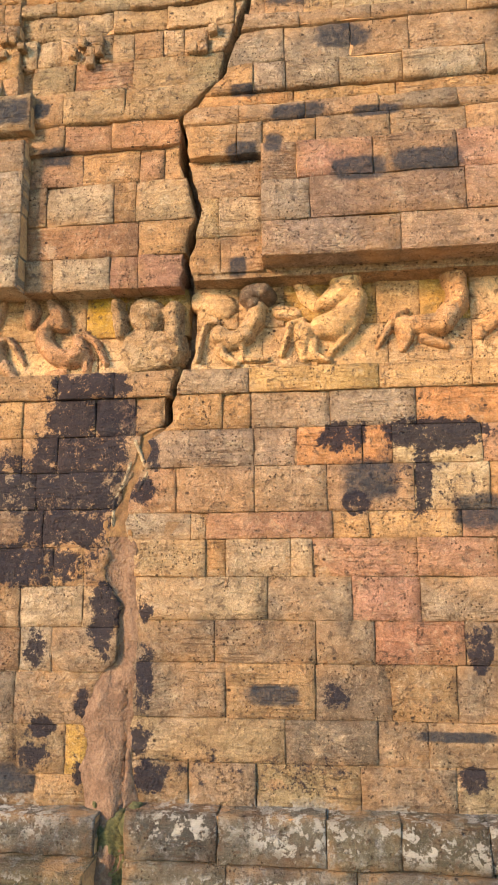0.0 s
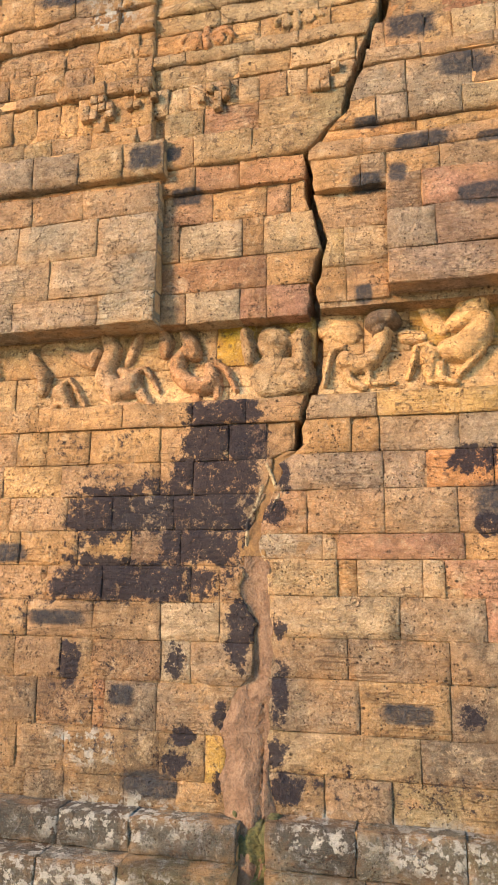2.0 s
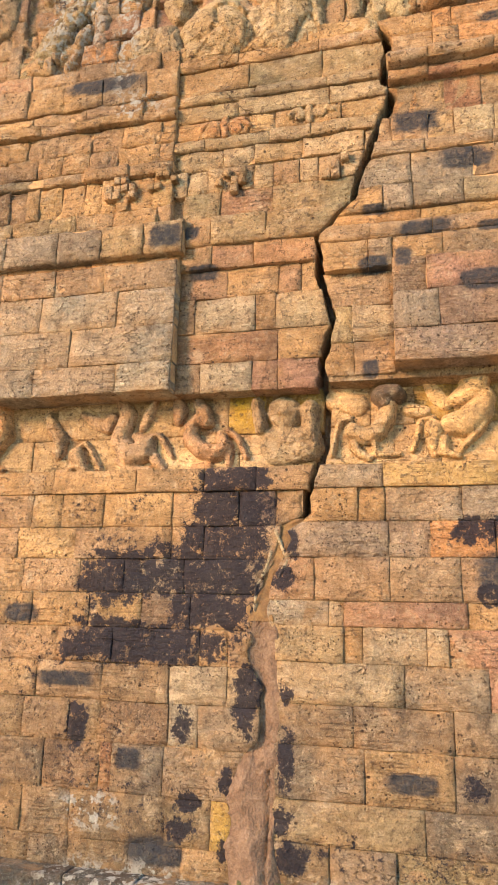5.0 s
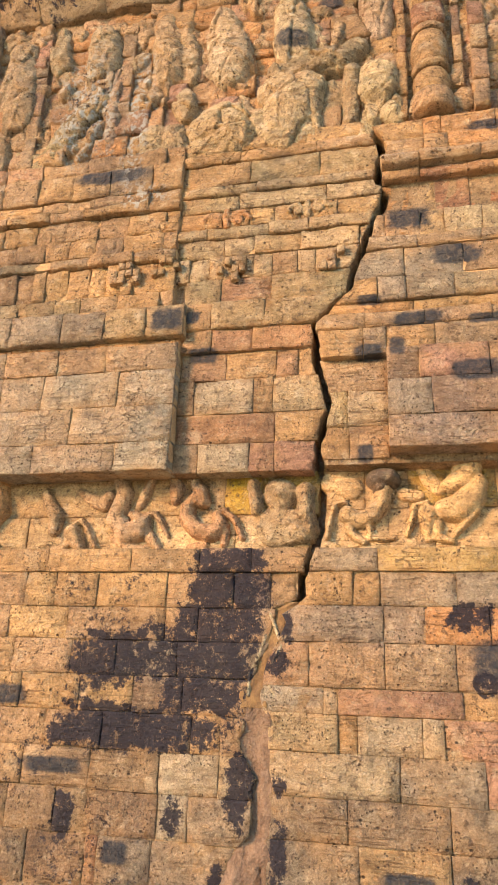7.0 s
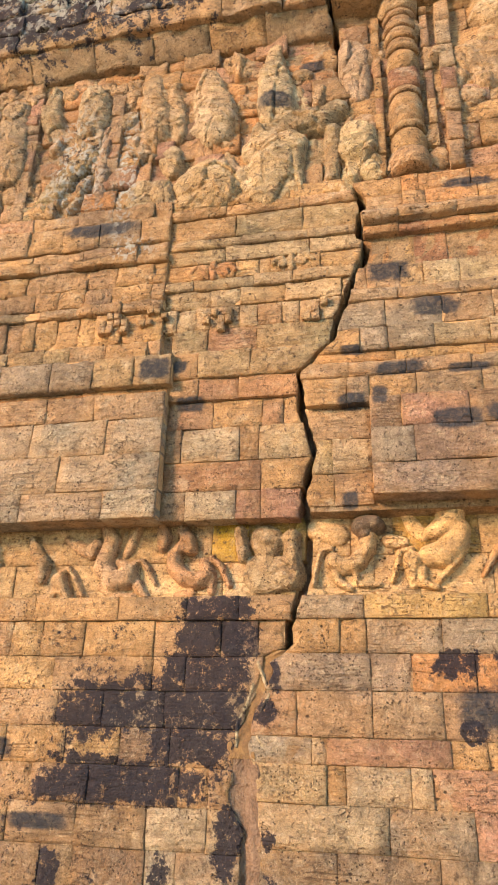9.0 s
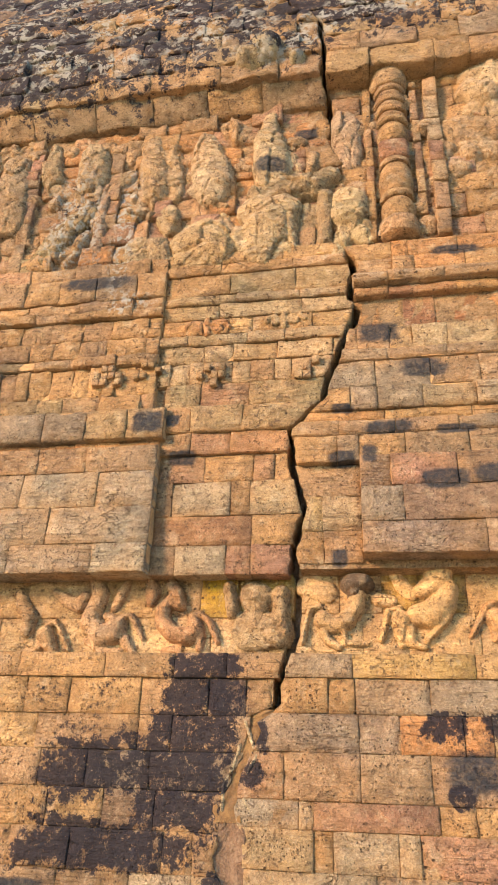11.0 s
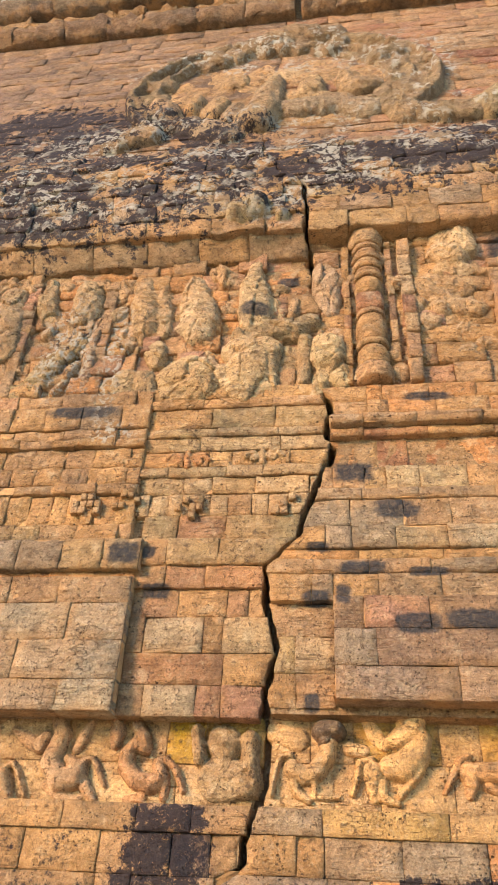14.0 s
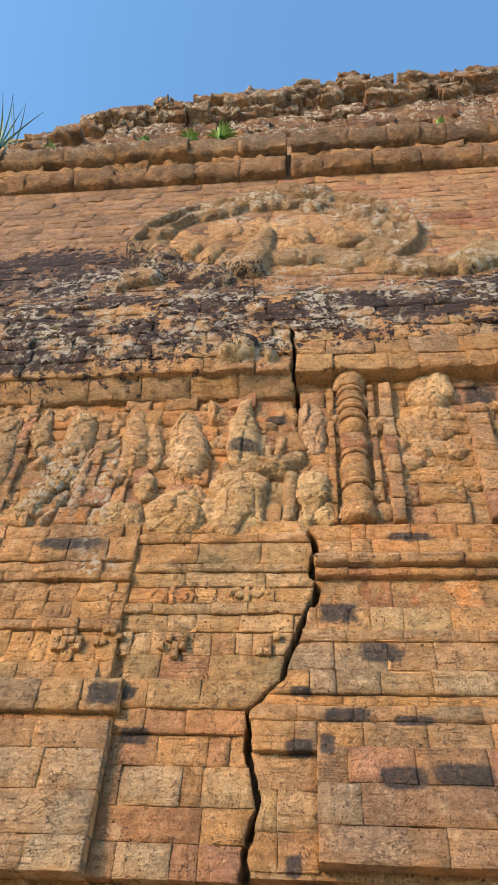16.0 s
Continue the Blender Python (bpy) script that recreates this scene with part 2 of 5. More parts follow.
    h = n.math("ADD", h, n.math("MULTIPLY", lich, 0.12))
    h = n.math("ADD", h, n.math("MULTIPLY", scab, 0.8))
    n.link(n.bump(h, 1.0, 0.052), n.bsdf.inputs["Normal"])
    return n.mat


def earthy(name, a, b, scale, bump=0.02, rough=0.95):
    """Two mixed colours with grain, for earth, mortar and plants."""
    n = Nodes(name)
    p = n.pos()
    f = n.noise(p, scale, 6.0, 0.65, 0.3)
    g = n.noise(p, scale * 9, 4.0, 0.6)
    col = n.mix(n.span(f, 0.35, 0.65), a, b)
    col = n.mix(1.0, col, n.span(g, 0.3, 0.7, 0.7, 1.25, "LINEAR"), "MULTIPLY")
    n.link(col, n.bsdf.inputs["Base Color"])
    n.bsdf.inputs["Roughness"].default_value = rough
    n.link(n.bump(n.math("ADD", f, n.math("MULTIPLY", g, 0.4)), 0.8, bump), n.bsdf.inputs["Normal"])
    return n.mat


STONE = sandstone("sandstone")
EAVE = sandstone("lichened_sandstone", False, True, (0.34, 0.20, 0.11), (0.46, 0.34, 0.22))
STONES = sandstone("sandstone_rows", True)
EAVES = sandstone("lichened_sandstone_rows", True, True, (0.34, 0.20, 0.11), (0.46, 0.34, 0.22))
FOOT = sandstone("foot_sandstone", False, False, (0.19, 0.16, 0.10), (0.38, 0.38, 0.37))
MORTAR = earthy("mortar", (0.30, 0.17, 0.075), (0.46, 0.26, 0.10), 7.0)
MUD = earthy("mud_fill", (0.14, 0.080, 0.045), (0.22, 0.135, 0.08), 7.0, 0.09)
CLAY = earthy("ochre_clay", (0.13, 0.070, 0.028), (0.21, 0.115, 0.04), 9.0, 0.03)
MOSS = earthy("moss", (0.055, 0.06, 0.018), (0.14, 0.125, 0.04), 26.0, 0.06)
SAND = earthy("dry_ground", (0.60, 0.44, 0.27), (0.52, 0.39, 0.22), 0.6, 0.03)
LEAF = earthy("green_leaf", (0.08, 0.20, 0.03), (0.16, 0.30, 0.06), 6.0, 0.004, 0.6)
REED = earthy("reed_leaf", (0.05, 0.13, 0.10), (0.09, 0.19, 0.15), 4.0, 0.004, 0.6)


# ---------------------------------------------------------------- mesh helpers
def mesh_object(name, verts, faces, material, parent=None, colour=None, smooth=True):
    me = bpy.data.meshes.new(name)
    me.from_pydata(verts, [], faces)
    me.materials.append(material)
    if smooth:
        me.polygons.foreach_set("use_smooth", [True] * len(me.polygons))
    ob = new(name, me)
    ob.parent = parent
    if colour:
        ob.color = (*colour, 1.0)
    return ob


def empty(name, place=(0, 0, 0)):
    e = new(name)
    e.location = place
    e.empty_display_size = 0.2
    return e


def wob(x, y, z, s, k=0.0):
    return noise.noise(Vector((x * s + k, y * s - k, z * s + 2 * k)))


def follow(points, z):
    """The x of a line of (x, z) points at the height z."""
    for (xa, za), (xb, zb) in zip(points, points[1:]):
        if z <= zb:
            f = max(0.0, (z - za) / (zb - za))
            return xa + (xb - xa) * f
    return points[-1][0]


CRACK = [(-1.4, -1.0), (-1.4, 0.01), (-1.4, 0.12), (-1.44, 0.28), (-1.44, 0.42), (-1.4, 0.63), (-1.39, 0.85), (-1.34, 0.95),
         (-1.34, 1.37), (-1.36, 1.51), (-1.4, 1.76), (-1.38, 1.91), (-1.33, 2.15), (-1.28, 2.35), (-1.05, 2.46), (-1.04, 2.73),
         (-0.96, 2.96), (-0.95, 3.24), (-0.94, 3.64), (-0.88, 3.93), (-0.9, 4.14), (-0.96, 4.44), (-0.98, 4.66), (-0.87, 4.8),
         (-0.72, 4.94), (-0.71, 5.02), (-0.53, 5.52), (-0.45, 5.83), (-0.42, 6.36), (-0.5, 6.61), (-0.65, 6.88), (-0.62, 7.2),
         (-0.62, 7.45), (-0.46, 7.71), (-0.57, 8.0), (-0.61, 8.71), (-0.64, 9.28), (-0.67, 9.83), (-0.99, 10.19), (-1.16, 10.69),
         (-1.32, 11.4), (-1.3, 12.4), (-1.1, 15.2)]
GAPS = [(0.165, -1.0), (0.165, 0.01), (0.175, 0.12), (0.16, 0.28), (0.135, 0.42), (0.165, 0.63), (0.11, 0.85), (0.055, 0.95),
        (0.065, 1.37), (0.1, 1.51), (0.065, 1.76), (0.055, 1.91), (0.035, 2.15), (0.045, 2.35), (0.03, 2.48), (0.035, 2.9),
        (0.04, 3.3), (0.034, 3.7), (0.026, 4.2), (0.024, 4.8), (0.034, 5.2), (0.036, 6.0), (0.034, 6.6), (0.036, 9.0),
        (0.03, 9.8), (0.012, 10.6), (0.008, 15.2)]


def crack_x(z, side):
    step = math.floor(z / 0.26)
    jag = 0.026 * wob(3.3, side, z, 8.0) + 0.024 * wob(1.3, side, z, 26.0) + 0.05 * wob(step * 3.7, 0.0, 0.5, 1.0) + 0.014 * wob(step * 2.3, side * 4.0, 0.5, 1.0)
    return follow(CRACK, z) + side * follow(GAPS, z) + jag


def block(name, x0, x1, z0, z1, y, colour, parent, material, depth=0.34, gap=0.0015, left=None, right=None, rough=0.012, bow=0.0, lean=0.0, cell=0.06, jut=0.009, worn=0.006):
    """One hewn block: uneven front with worn edges, set with open joints. left and right: its ends as functions of the height."""
    k = random.uniform(0, 50)
    z0, z1 = z0 + gap, z1 - gap
    nx, nz = max(3, min(9, round((x1 - x0) / cell) + 2)), max(3, min(6, round((z1 - z0) / cell) + 2))
    us = [0.0] + [i / (nx - 2) for i in range(nx - 1)] + [1.0]
    vs = [0.0] + [i / (nz - 2) for i in range(nz - 1)] + [1.0]
    b = min(worn, 0.22 * (z1 - z0), 0.22 * (x1 - x0)) * random.uniform(0.35, 1.3)
    gap *= random.uniform(0.3, 1.3)
    tip, yaw, out = random.uniform(-0.014, 0.014), random.uniform(-0.011, 0.011), 0.6 * random.uniform(-jut, jut)
    side = min(0.006, 0.1 * (x1 - x0))
    bw = side / (x1 - x0)
    verts, faces, rims = [], [], []
    sag = random.uniform(-0.004, 0.004)
    for j, v in enumerate(vs):
        for i, u in enumerate(us):
            rim = i in (0, len(us) - 1) or j in (0, len(vs) - 1)
            z = z0 + b + (z1 - z0 - 2 * b) * v if not rim else z0 + (z1 - z0) * (0 if j == 0 else 1 if j == len(vs) - 1 else (b / (z1 - z0) + (1 - 2 * b / (z1 - z0)) * v))
            z += sag * (u - 0.5) * 2
            xa = left(z) if left else x0 + gap
            xb = right(z) if right else x1 - gap
            x = xa + (xb - xa) * (0 if i == 0 else 1 if i == len(us) - 1 else bw + (1 - 2 * bw) * u)
            d = 0.03 * max(0.0, wob(x, y, z, 4.0, k + 5) - 0.35) + rough * (1.2 * wob(x, y, z, 5.0, k) + 0.8 * wob(x, y, z, 13.0, k)) + tip * (v - 0.5) * (z1 - z0) * 2 + yaw * (u - 0.5) + out
            if rim:
                d += (b if j in (0, len(vs) - 1) else side) * (1.0 + 0.7 * wob(x, y, z, 9.0, k)) + 0.05 * max(0.0, wob(x, y, z, 6.0, k + 9) - 0.28)
                x += 0.006 * wob(x, 1.7, z, 11.0, k)
                z += 0.004 * wob(x, 4.1, z, 11.0, k)
            d -= bow * 4 * v * (1 - v)
            verts.append((x, y + d + lean * (z - z0), z))
            rims.append(1.0 if rim else 0.7 if i in (1, len(us) - 2) or j in (1, len(vs) - 2) else 0.0)
    w = len(us)
    for j in range(len(vs) - 1):
        for i in range(w - 1):
            a = j * w + i
            faces.append((a, a + 1, a + w + 1, a + w))
    ring = [i for i in range(w)] + [j * w + w - 1 for j in range(1, len(vs))] + [(len(vs) - 1) * w + i for i in range(w - 2, -1, -1)] + [j * w for j in range(len(vs) - 2, 0, -1)]
    base = len(verts)
    for r in ring:
        x, yy, z = verts[r]
        verts.append((x, y + depth, z))
        rims.append(1.0)
    for a in range(len(ring)):
        c = (a + 1) % len(ring)
        faces.append((ring[c], ring[a], base + a, base + c))
    if ROWS:
        got = ROWS[-1].setdefault((parent, material), ([], [], [], []))
        start = len(got[0])
        got[0].extend(verts)
        got[1].extend(tuple(v + start for v in f) for f in faces)
        got[2].extend([(*colour, 1.0)] * len(verts))
        got[3].extend(rims)
        return None
    ob = mesh_object(name, verts, faces, material, parent, colour)
    ob.data.attributes.new("rim", "FLOAT", "POINT").data.foreach_set("value", rims)
    return ob


ROWS = []        # while this holds a collection, blocks are gathered into it instead of standing singly


def lay_rows(name):
    """Lay the gathered blocks of each wall as one mesh, every block with its own tone."""
    for (parent, material), (verts, faces, tones, rims) in ROWS.pop().items():
        ob = mesh_object(name, verts, faces, STONES if material == STONE else EAVES, parent)
        ob.data.color_attributes.new("tone", "FLOAT_COLOR", "POINT").data.foreach_set("color", [c for t in tones for c in t])
        ob.data.attributes.new("rim", "FLOAT", "POINT").data.foreach_set("value", rims)
        tagged(ob, kind="stuff")


TAN, OCHRE, PINK, ORANGE = (0.49, 0.30, 0.16), (0.57, 0.33, 0.14), (0.47, 0.25, 0.16), (0.62, 0.29, 0.11)
PALE, GREY, RED, OLIVE = (0.56, 0.43, 0.27), (0.35, 0.27, 0.18), (0.42, 0.20, 0.11), (0.36, 0.27, 0.14)
GOLD, YELLOW, BROWN, DUN = (0.66, 0.40, 0.17), (0.54, 0.34, 0.07), (0.28, 0.18, 0.11), (0.42, 0.31, 0.20)
# darker, greyer tones for the lowest courses
SILT, ASH, CLAYEY = (0.31, 0.23, 0.15), (0.26, 0.20, 0.135), (0.42, 0.27, 0.13)


def tone(palette):
    c = Vector(random.choice(palette)) * random.uniform(0.80, 1.18)
    d = Vector(random.choice(palette))
    return tuple(c.lerp(d, random.uniform(0, 0.5)))


BEDS = {}        # the mortar behind each course of a wall


def course(parent, z0, z1, y, xs, palette, fixed=(), side=0, material=None, name="stone", **kw):
    """A row of blocks between the joints xs. side: -1 ends at the crack, 1 begins there. fixed: colours of single blocks by their number."""
    fixed = dict(fixed)
    off = random.uniform(-0.016, 0.016)
    edge = [crack_x(z0 + (z1 - z0) * k / 4, side) + off for k in range(5)]
    a, b = max(edge) + 0.03 if side == 1 else xs[0], min(edge) - 0.03 if side == -1 else xs[-1]
    deep = y + 0.016 + 0.5 * kw.get("jut", 0.009) + max(0.0, kw.get("lean", 0.0)) * (z1 - z0)
    if kw.get("rough", 0.0) <= 0.03:
        BEDS.setdefault(parent, []).append((a, b, z0 + 0.012, z1 - 0.012, deep))
    for i, (a, b) in enumerate(zip(xs, xs[1:])):
        left = (lambda z: crack_x(z, 1) + off) if side == 1 and i == 0 else None
        right = (lambda z: crack_x(z, -1) + off) if side == -1 and i == len(xs) - 2 else None
        block(name, a, b, z0, z1, y, fixed.get(i) or tone(palette), parent, material or STONE, left=left, right=right, **kw)


def joints(a, b, low, high):
    xs = [a]
    while b - xs[-1] > high:
        xs.append(xs[-1] + random.uniform(low, high))
    return xs + [b]


# ---------------------------------------------------------------- ground and wall bodies
def ground_sheet():
    n, verts, faces = 40, [], []
    ticks = [math.copysign(abs(i / 20) ** 3 * 3000, i) for i in range(-20, 21)]
    for b in ticks:
        for a in ticks:
            verts.append((a, b, -0.47 + 0.03 * wob(a, b, 0, 0.7)))
    for j in range(n):
        for i in range(n):
            v = j * (n + 1) + i
            faces.append((v, v + 1, v + n + 2, v + n + 1))
    return mesh_object("ground", verts, faces, SAND)


tagged(ground_sheet(), "bare dry sandy ground before the ruined wall", "ground", kind="structure")

# the depth of the masonry's core at each height
CORE = [(-1.0, 4.465), (2.80, 4.465), (2.82, 4.595), (3.44, 4.595), (3.46, 4.438), (6.60, 4.47), (8.95, 4.47), (9.0, 4.30), (10.9, 4.40), (11.2, 4.62), (16.9, 5.30),
        (17.0, 5.30), (19.2, 5.45), (19.4, 6.20), (24.2, 6.60)]


def core_y(z):
    return follow([(y, zz) for zz, y in CORE], z)


def core(name, side, end):
    """The rubble body behind the facing, ending at the crack."""
    zs = sorted({z for z, _ in CORE} | {round(-1 + 0.12 * i, 3) for i in range(135)} | {round(15.2 + 0.4 * i, 3) for i in range(22)})
    zs = [z for z in zs if z <= 24.2]
    verts, faces = [], []
    for z in zs:
        y = core_y(z)
        c = crack_x(z, side) + side * 0.02 if z < 15.2 else follow(CRACK, z)
        verts += [(end, y, z), (c, y, z), (c - side * 0.0, y + 1.6, z), (c - side * 0.35, y + 1.7, z), (end, y + 6.0, z)]
    for r in range(len(zs) - 1):
        for i in range(4):
            a = r * 5 + i
            q = (a, a + 1, a + 6, a + 5)
            faces.append(q if side < 0 else q[::-1])
    t = (len(zs) - 1) * 5
    faces.append((t, t + 1, t + 2, t + 3, t + 4))
    return mesh_object(name, verts, faces, STONE, colour=(0.42, 0.27, 0.14), smooth=False)


west = tagged(core("wall_west", -1, -17.0), "tall ruined sandstone wall of weathered hewn blocks, stained black", "wall", kind="structure")
east = tagged(core("wall_east", 1, 13.0), "tall ruined sandstone wall of weathered hewn blocks, cracked away", "wall", kind="structure")

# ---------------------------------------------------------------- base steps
# stone colours get darker towards the bottom: low courses, then base steps
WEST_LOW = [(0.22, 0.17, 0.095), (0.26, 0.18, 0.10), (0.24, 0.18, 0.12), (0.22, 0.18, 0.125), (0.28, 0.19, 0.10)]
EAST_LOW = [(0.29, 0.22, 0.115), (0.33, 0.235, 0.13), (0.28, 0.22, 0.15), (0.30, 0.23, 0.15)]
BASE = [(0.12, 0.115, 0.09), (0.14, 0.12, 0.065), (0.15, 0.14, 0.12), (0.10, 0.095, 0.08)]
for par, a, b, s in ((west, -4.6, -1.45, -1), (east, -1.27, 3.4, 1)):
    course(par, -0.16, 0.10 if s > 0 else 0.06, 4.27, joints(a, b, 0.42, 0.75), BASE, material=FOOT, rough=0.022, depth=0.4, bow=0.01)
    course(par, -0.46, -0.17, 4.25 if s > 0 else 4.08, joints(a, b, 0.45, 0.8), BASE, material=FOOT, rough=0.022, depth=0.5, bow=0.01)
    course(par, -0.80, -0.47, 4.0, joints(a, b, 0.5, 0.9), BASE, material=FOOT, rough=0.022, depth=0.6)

# ---------------------------------------------------------------- lower wall, east of the crack
E = 4.45
FAR_E = [1.45, 1.95, 2.5, 3.2]
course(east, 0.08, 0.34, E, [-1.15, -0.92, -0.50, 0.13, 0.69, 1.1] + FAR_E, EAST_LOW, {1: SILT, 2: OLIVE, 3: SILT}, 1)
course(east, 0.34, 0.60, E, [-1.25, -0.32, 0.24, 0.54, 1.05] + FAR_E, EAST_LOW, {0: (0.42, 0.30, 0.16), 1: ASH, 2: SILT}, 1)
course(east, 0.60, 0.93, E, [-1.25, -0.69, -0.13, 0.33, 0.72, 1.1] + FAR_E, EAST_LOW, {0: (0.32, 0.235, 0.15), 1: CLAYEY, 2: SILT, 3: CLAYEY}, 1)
course(east, 0.93, 1.19, E, [-1.25, -0.76, -0.12, 0.24, 0.78, 1.2] + FAR_E, [ASH, PINK, SILT], {0: SILT, 1: (0.30, 0.21, 0.13), 2: ASH, 3: (0.48, 0.23, 0.13)}, 1)
course(east, 1.19, 1.46, E, [-1.25, -0.42, 0.11, 0.53, 1.15] + FAR_E, [PINK, TAN, GREY], {0: (0.52, 0.38, 0.22), 1: GREY, 2: PINK, 3: DUN}, 1)
course(east, 1.46, 1.70, E, [-1.28, -0.82, -0.69, -0.27, -0.13, 0.52, 1.0] + FAR_E, [PINK, OCHRE], {0: (0.50, 0.37, 0.20), 1: OCHRE, 2: PALE, 3: (0.54, 0.42, 0.26), 4: PINK, 5: PINK}, 1)
course(east, 1.70, 1.87, E, [-1.28, -0.92, -0.82, 0.0, 0.23, 0.80, 1.3] + FAR_E, [OCHRE, PINK], {0: (0.40, 0.34, 0.25), 1: PALE, 2: PINK, 3: OCHRE, 4: GOLD}, 1)
course(east, 1.87, 2.17, E, [-1.20, -1.02, -0.50, -0.03, 0.52, 0.98, 1.4] + FAR_E, [OCHRE, PINK], {1: (0.52, 0.33, 0.19), 2: (0.52, 0.34, 0.19), 3: TAN, 4: (0.60, 0.47, 0.27)}, 1)
course(east, 2.17, 2.42, E, [-1.10, -0.50, -0.22, 0.20, 0.39, 0.95, 1.4] + FAR_E, [OCHRE, PINK, ORANGE], {0: (0.42, 0.30, 0.20), 1: (0.44, 0.30, 0.19), 2: ORANGE, 3: ORANGE, 4: (0.60, 0.45, 0.24)}, 1)
course(east, 2.42, 2.66, E, [-1.05, -0.71, -0.52, 0.0, 0.55, 1.2] + FAR_E, [OCHRE, TAN], {0: OCHRE, 1: OCHRE, 2: DUN, 3: DUN, 4: ORANGE}, 1)
course(east, 2.66, 2.83, E - 0.02, [-1.05, -0.53, 0.32, 0.91, 1.4] + FAR_E, [GOLD, OCHRE], {0: (0.50, 0.36, 0.22), 1: (0.66, 0.42, 0.15), 2: GOLD}, 1)

# ---------------------------------------------------------------- lower wall, west of the crack
FAR_W = [-5.2, -4.6, -4.1, -3.7]
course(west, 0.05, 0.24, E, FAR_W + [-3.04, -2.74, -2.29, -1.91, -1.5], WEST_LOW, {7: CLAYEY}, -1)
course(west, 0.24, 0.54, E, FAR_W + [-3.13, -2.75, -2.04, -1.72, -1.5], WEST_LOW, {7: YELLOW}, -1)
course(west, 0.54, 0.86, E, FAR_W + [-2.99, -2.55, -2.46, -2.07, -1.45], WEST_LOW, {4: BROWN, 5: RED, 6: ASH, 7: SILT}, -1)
course(west, 0.86, 1.14, E, FAR_W + [-3.18, -2.81, -2.57, -2.05, -1.83, -1.4], [TAN, SILT, CLAYEY], {5: (0.42, 0.30, 0.17), 6: BROWN, 7: (0.46, 0.38, 0.26), 8: SILT}, -1)
course(west, 1.14, 1.40, E, FAR_W + [-3.1, -2.58, -2.06, -1.63, -1.4], [TAN, DUN, OCHRE], {5: (0.40, 0.26, 0.14), 6: PALE, 7: (0.52, 0.38, 0.22)}, -1)
course(west, 1.40, 1.65, E, FAR_W + [-2.96, -2.51, -1.84, -1.63, -1.4], [OCHRE, BROWN, TAN], {6: OCHRE, 7: TAN}, -1)
course(west, 1.65, 1.90, E, FAR_W + [-3.2, -2.72, -2.30, -1.92, -1.40], [OCHRE, TAN, GOLD], {6: BROWN}, -1)
course(west, 1.90, 2.15, E, FAR_W + [-3.3, -2.82, -2.46, -1.98, -1.36], [OCHRE, TAN, DUN], (), -1)
course(west, 2.15, 2.39, E, FAR_W + [-3.38, -2.88, -2.09, -1.84, -1.3], [OCHRE, GOLD, TAN], (), -1)
course(west, 2.39, 2.65, E, FAR_W + [-3.27, -3.01, -2.66, -2.10, -1.58, -1.3, -1.05], [OCHRE, GOLD, TAN], {8: (0.10, 0.08, 0.09)}, -1)
course(west, 2.65, 2.83, E - 0.02, FAR_W + [-3.1, -2.4, -1.85, -1.45, -1.05], [PINK, OCHRE, (0.56, 0.34, 0.16)], (), -1)

# ---------------------------------------------------------------- carved frieze ground
FRIEZE = [(0.80, 0.50, 0.22), (0.86, 0.57, 0.28), (0.78, 0.50, 0.25)]
course(west, 2.83, 3.12, 4.58, FAR_W + [-3.4, -2.9, -2.3, -1.62, -1.2, -0.95], FRIEZE, (), -1, depth=0.2)
course(west, 3.12, 3.46, 4.58, FAR_W + [-3.2, -2.55, -2.0, -1.72, -1.42, -0.95], FRIEZE, {7: (0.62, 0.38, 0.03), 8: (0.42, 0.26, 0.06)}, -1, depth=0.2)
course(east, 2.83, 3.15, 4.58, [-0.92, -0.45, -0.12, 0.40, 0.95, 1.4] + FAR_E[1:], FRIEZE, (), 1, depth=0.2)
course(east, 3.15, 3.54, 4.58, [-0.92, -0.62, -0.30, -0.02, 0.33, 0.62, 0.95, 1.3] + FAR_E[1:], FRIEZE, {2: (0.54, 0.31, 0.07), 3: (0.56, 0.33, 0.09), 5: (0.60, 0.35, 0.06)}, 1, depth=0.2)

# ---------------------------------------------------------------- projecting panel west, and the recessed middle
PANEL, MID = [(0.44, 0.35, 0.24), (0.40, 0.33, 0.22), (0.47, 0.37, 0.25), (0.46, 0.33, 0.22)], [PINK, TAN, OCHRE]
PX = -2.12
course(west, 3.42, 3.66, 4.29, FAR_W + [-3.3, -2.58, PX], PANEL, {5: (0.56, 0.47, 0.32)}, depth=0.5)
course(west, 3.66, 3.98, 4.30, FAR_W + [-3.0, PX], PANEL, {4: (0.44, 0.36, 0.25), 5: (0.48, 0.32, 0.22)}, depth=0.4)
course(west, 3.98, 4.30, 4.31, FAR_W + [-3.3, -2.62, PX], PANEL, (), depth=0.4)
course(west, 4.30, 4.54, 4.31, FAR_W + [-3.2, -2.75, PX], [GREY, TAN, DUN], (), depth=0.4)
course(west, 4.54, 4.60, 4.36, FAR_W + [-2.9, PX], [ORANGE], (), depth=0.3)
course(west, 4.60, 4.90, 4.29, FAR_W + [-3.2, -2.8, -2.42, PX + 0.04], [GREY, DUN, OLIVE], {7: (0.2, 0.15, 0.12)}, depth=0.4, worn=0.022)
course(west, 3.42, 3.66, 4.42, [PX, -1.92, -1.50, -1.30, -0.95], MID, {0: TAN, 1: PALE, 2: PINK, 3: PINK}, -1)
course(west, 3.66, 3.91, 4.42, [PX, -1.30, -0.95], MID, {0: (0.48, 0.25, 0.13), 1: OCHRE}, -1)
course(west, 3.91, 4.21, 4.41, [PX, -1.98, -1.48, -1.32, -0.9], MID, {1: PALE, 3: (0.55, 0.40, 0.22)}, -1)
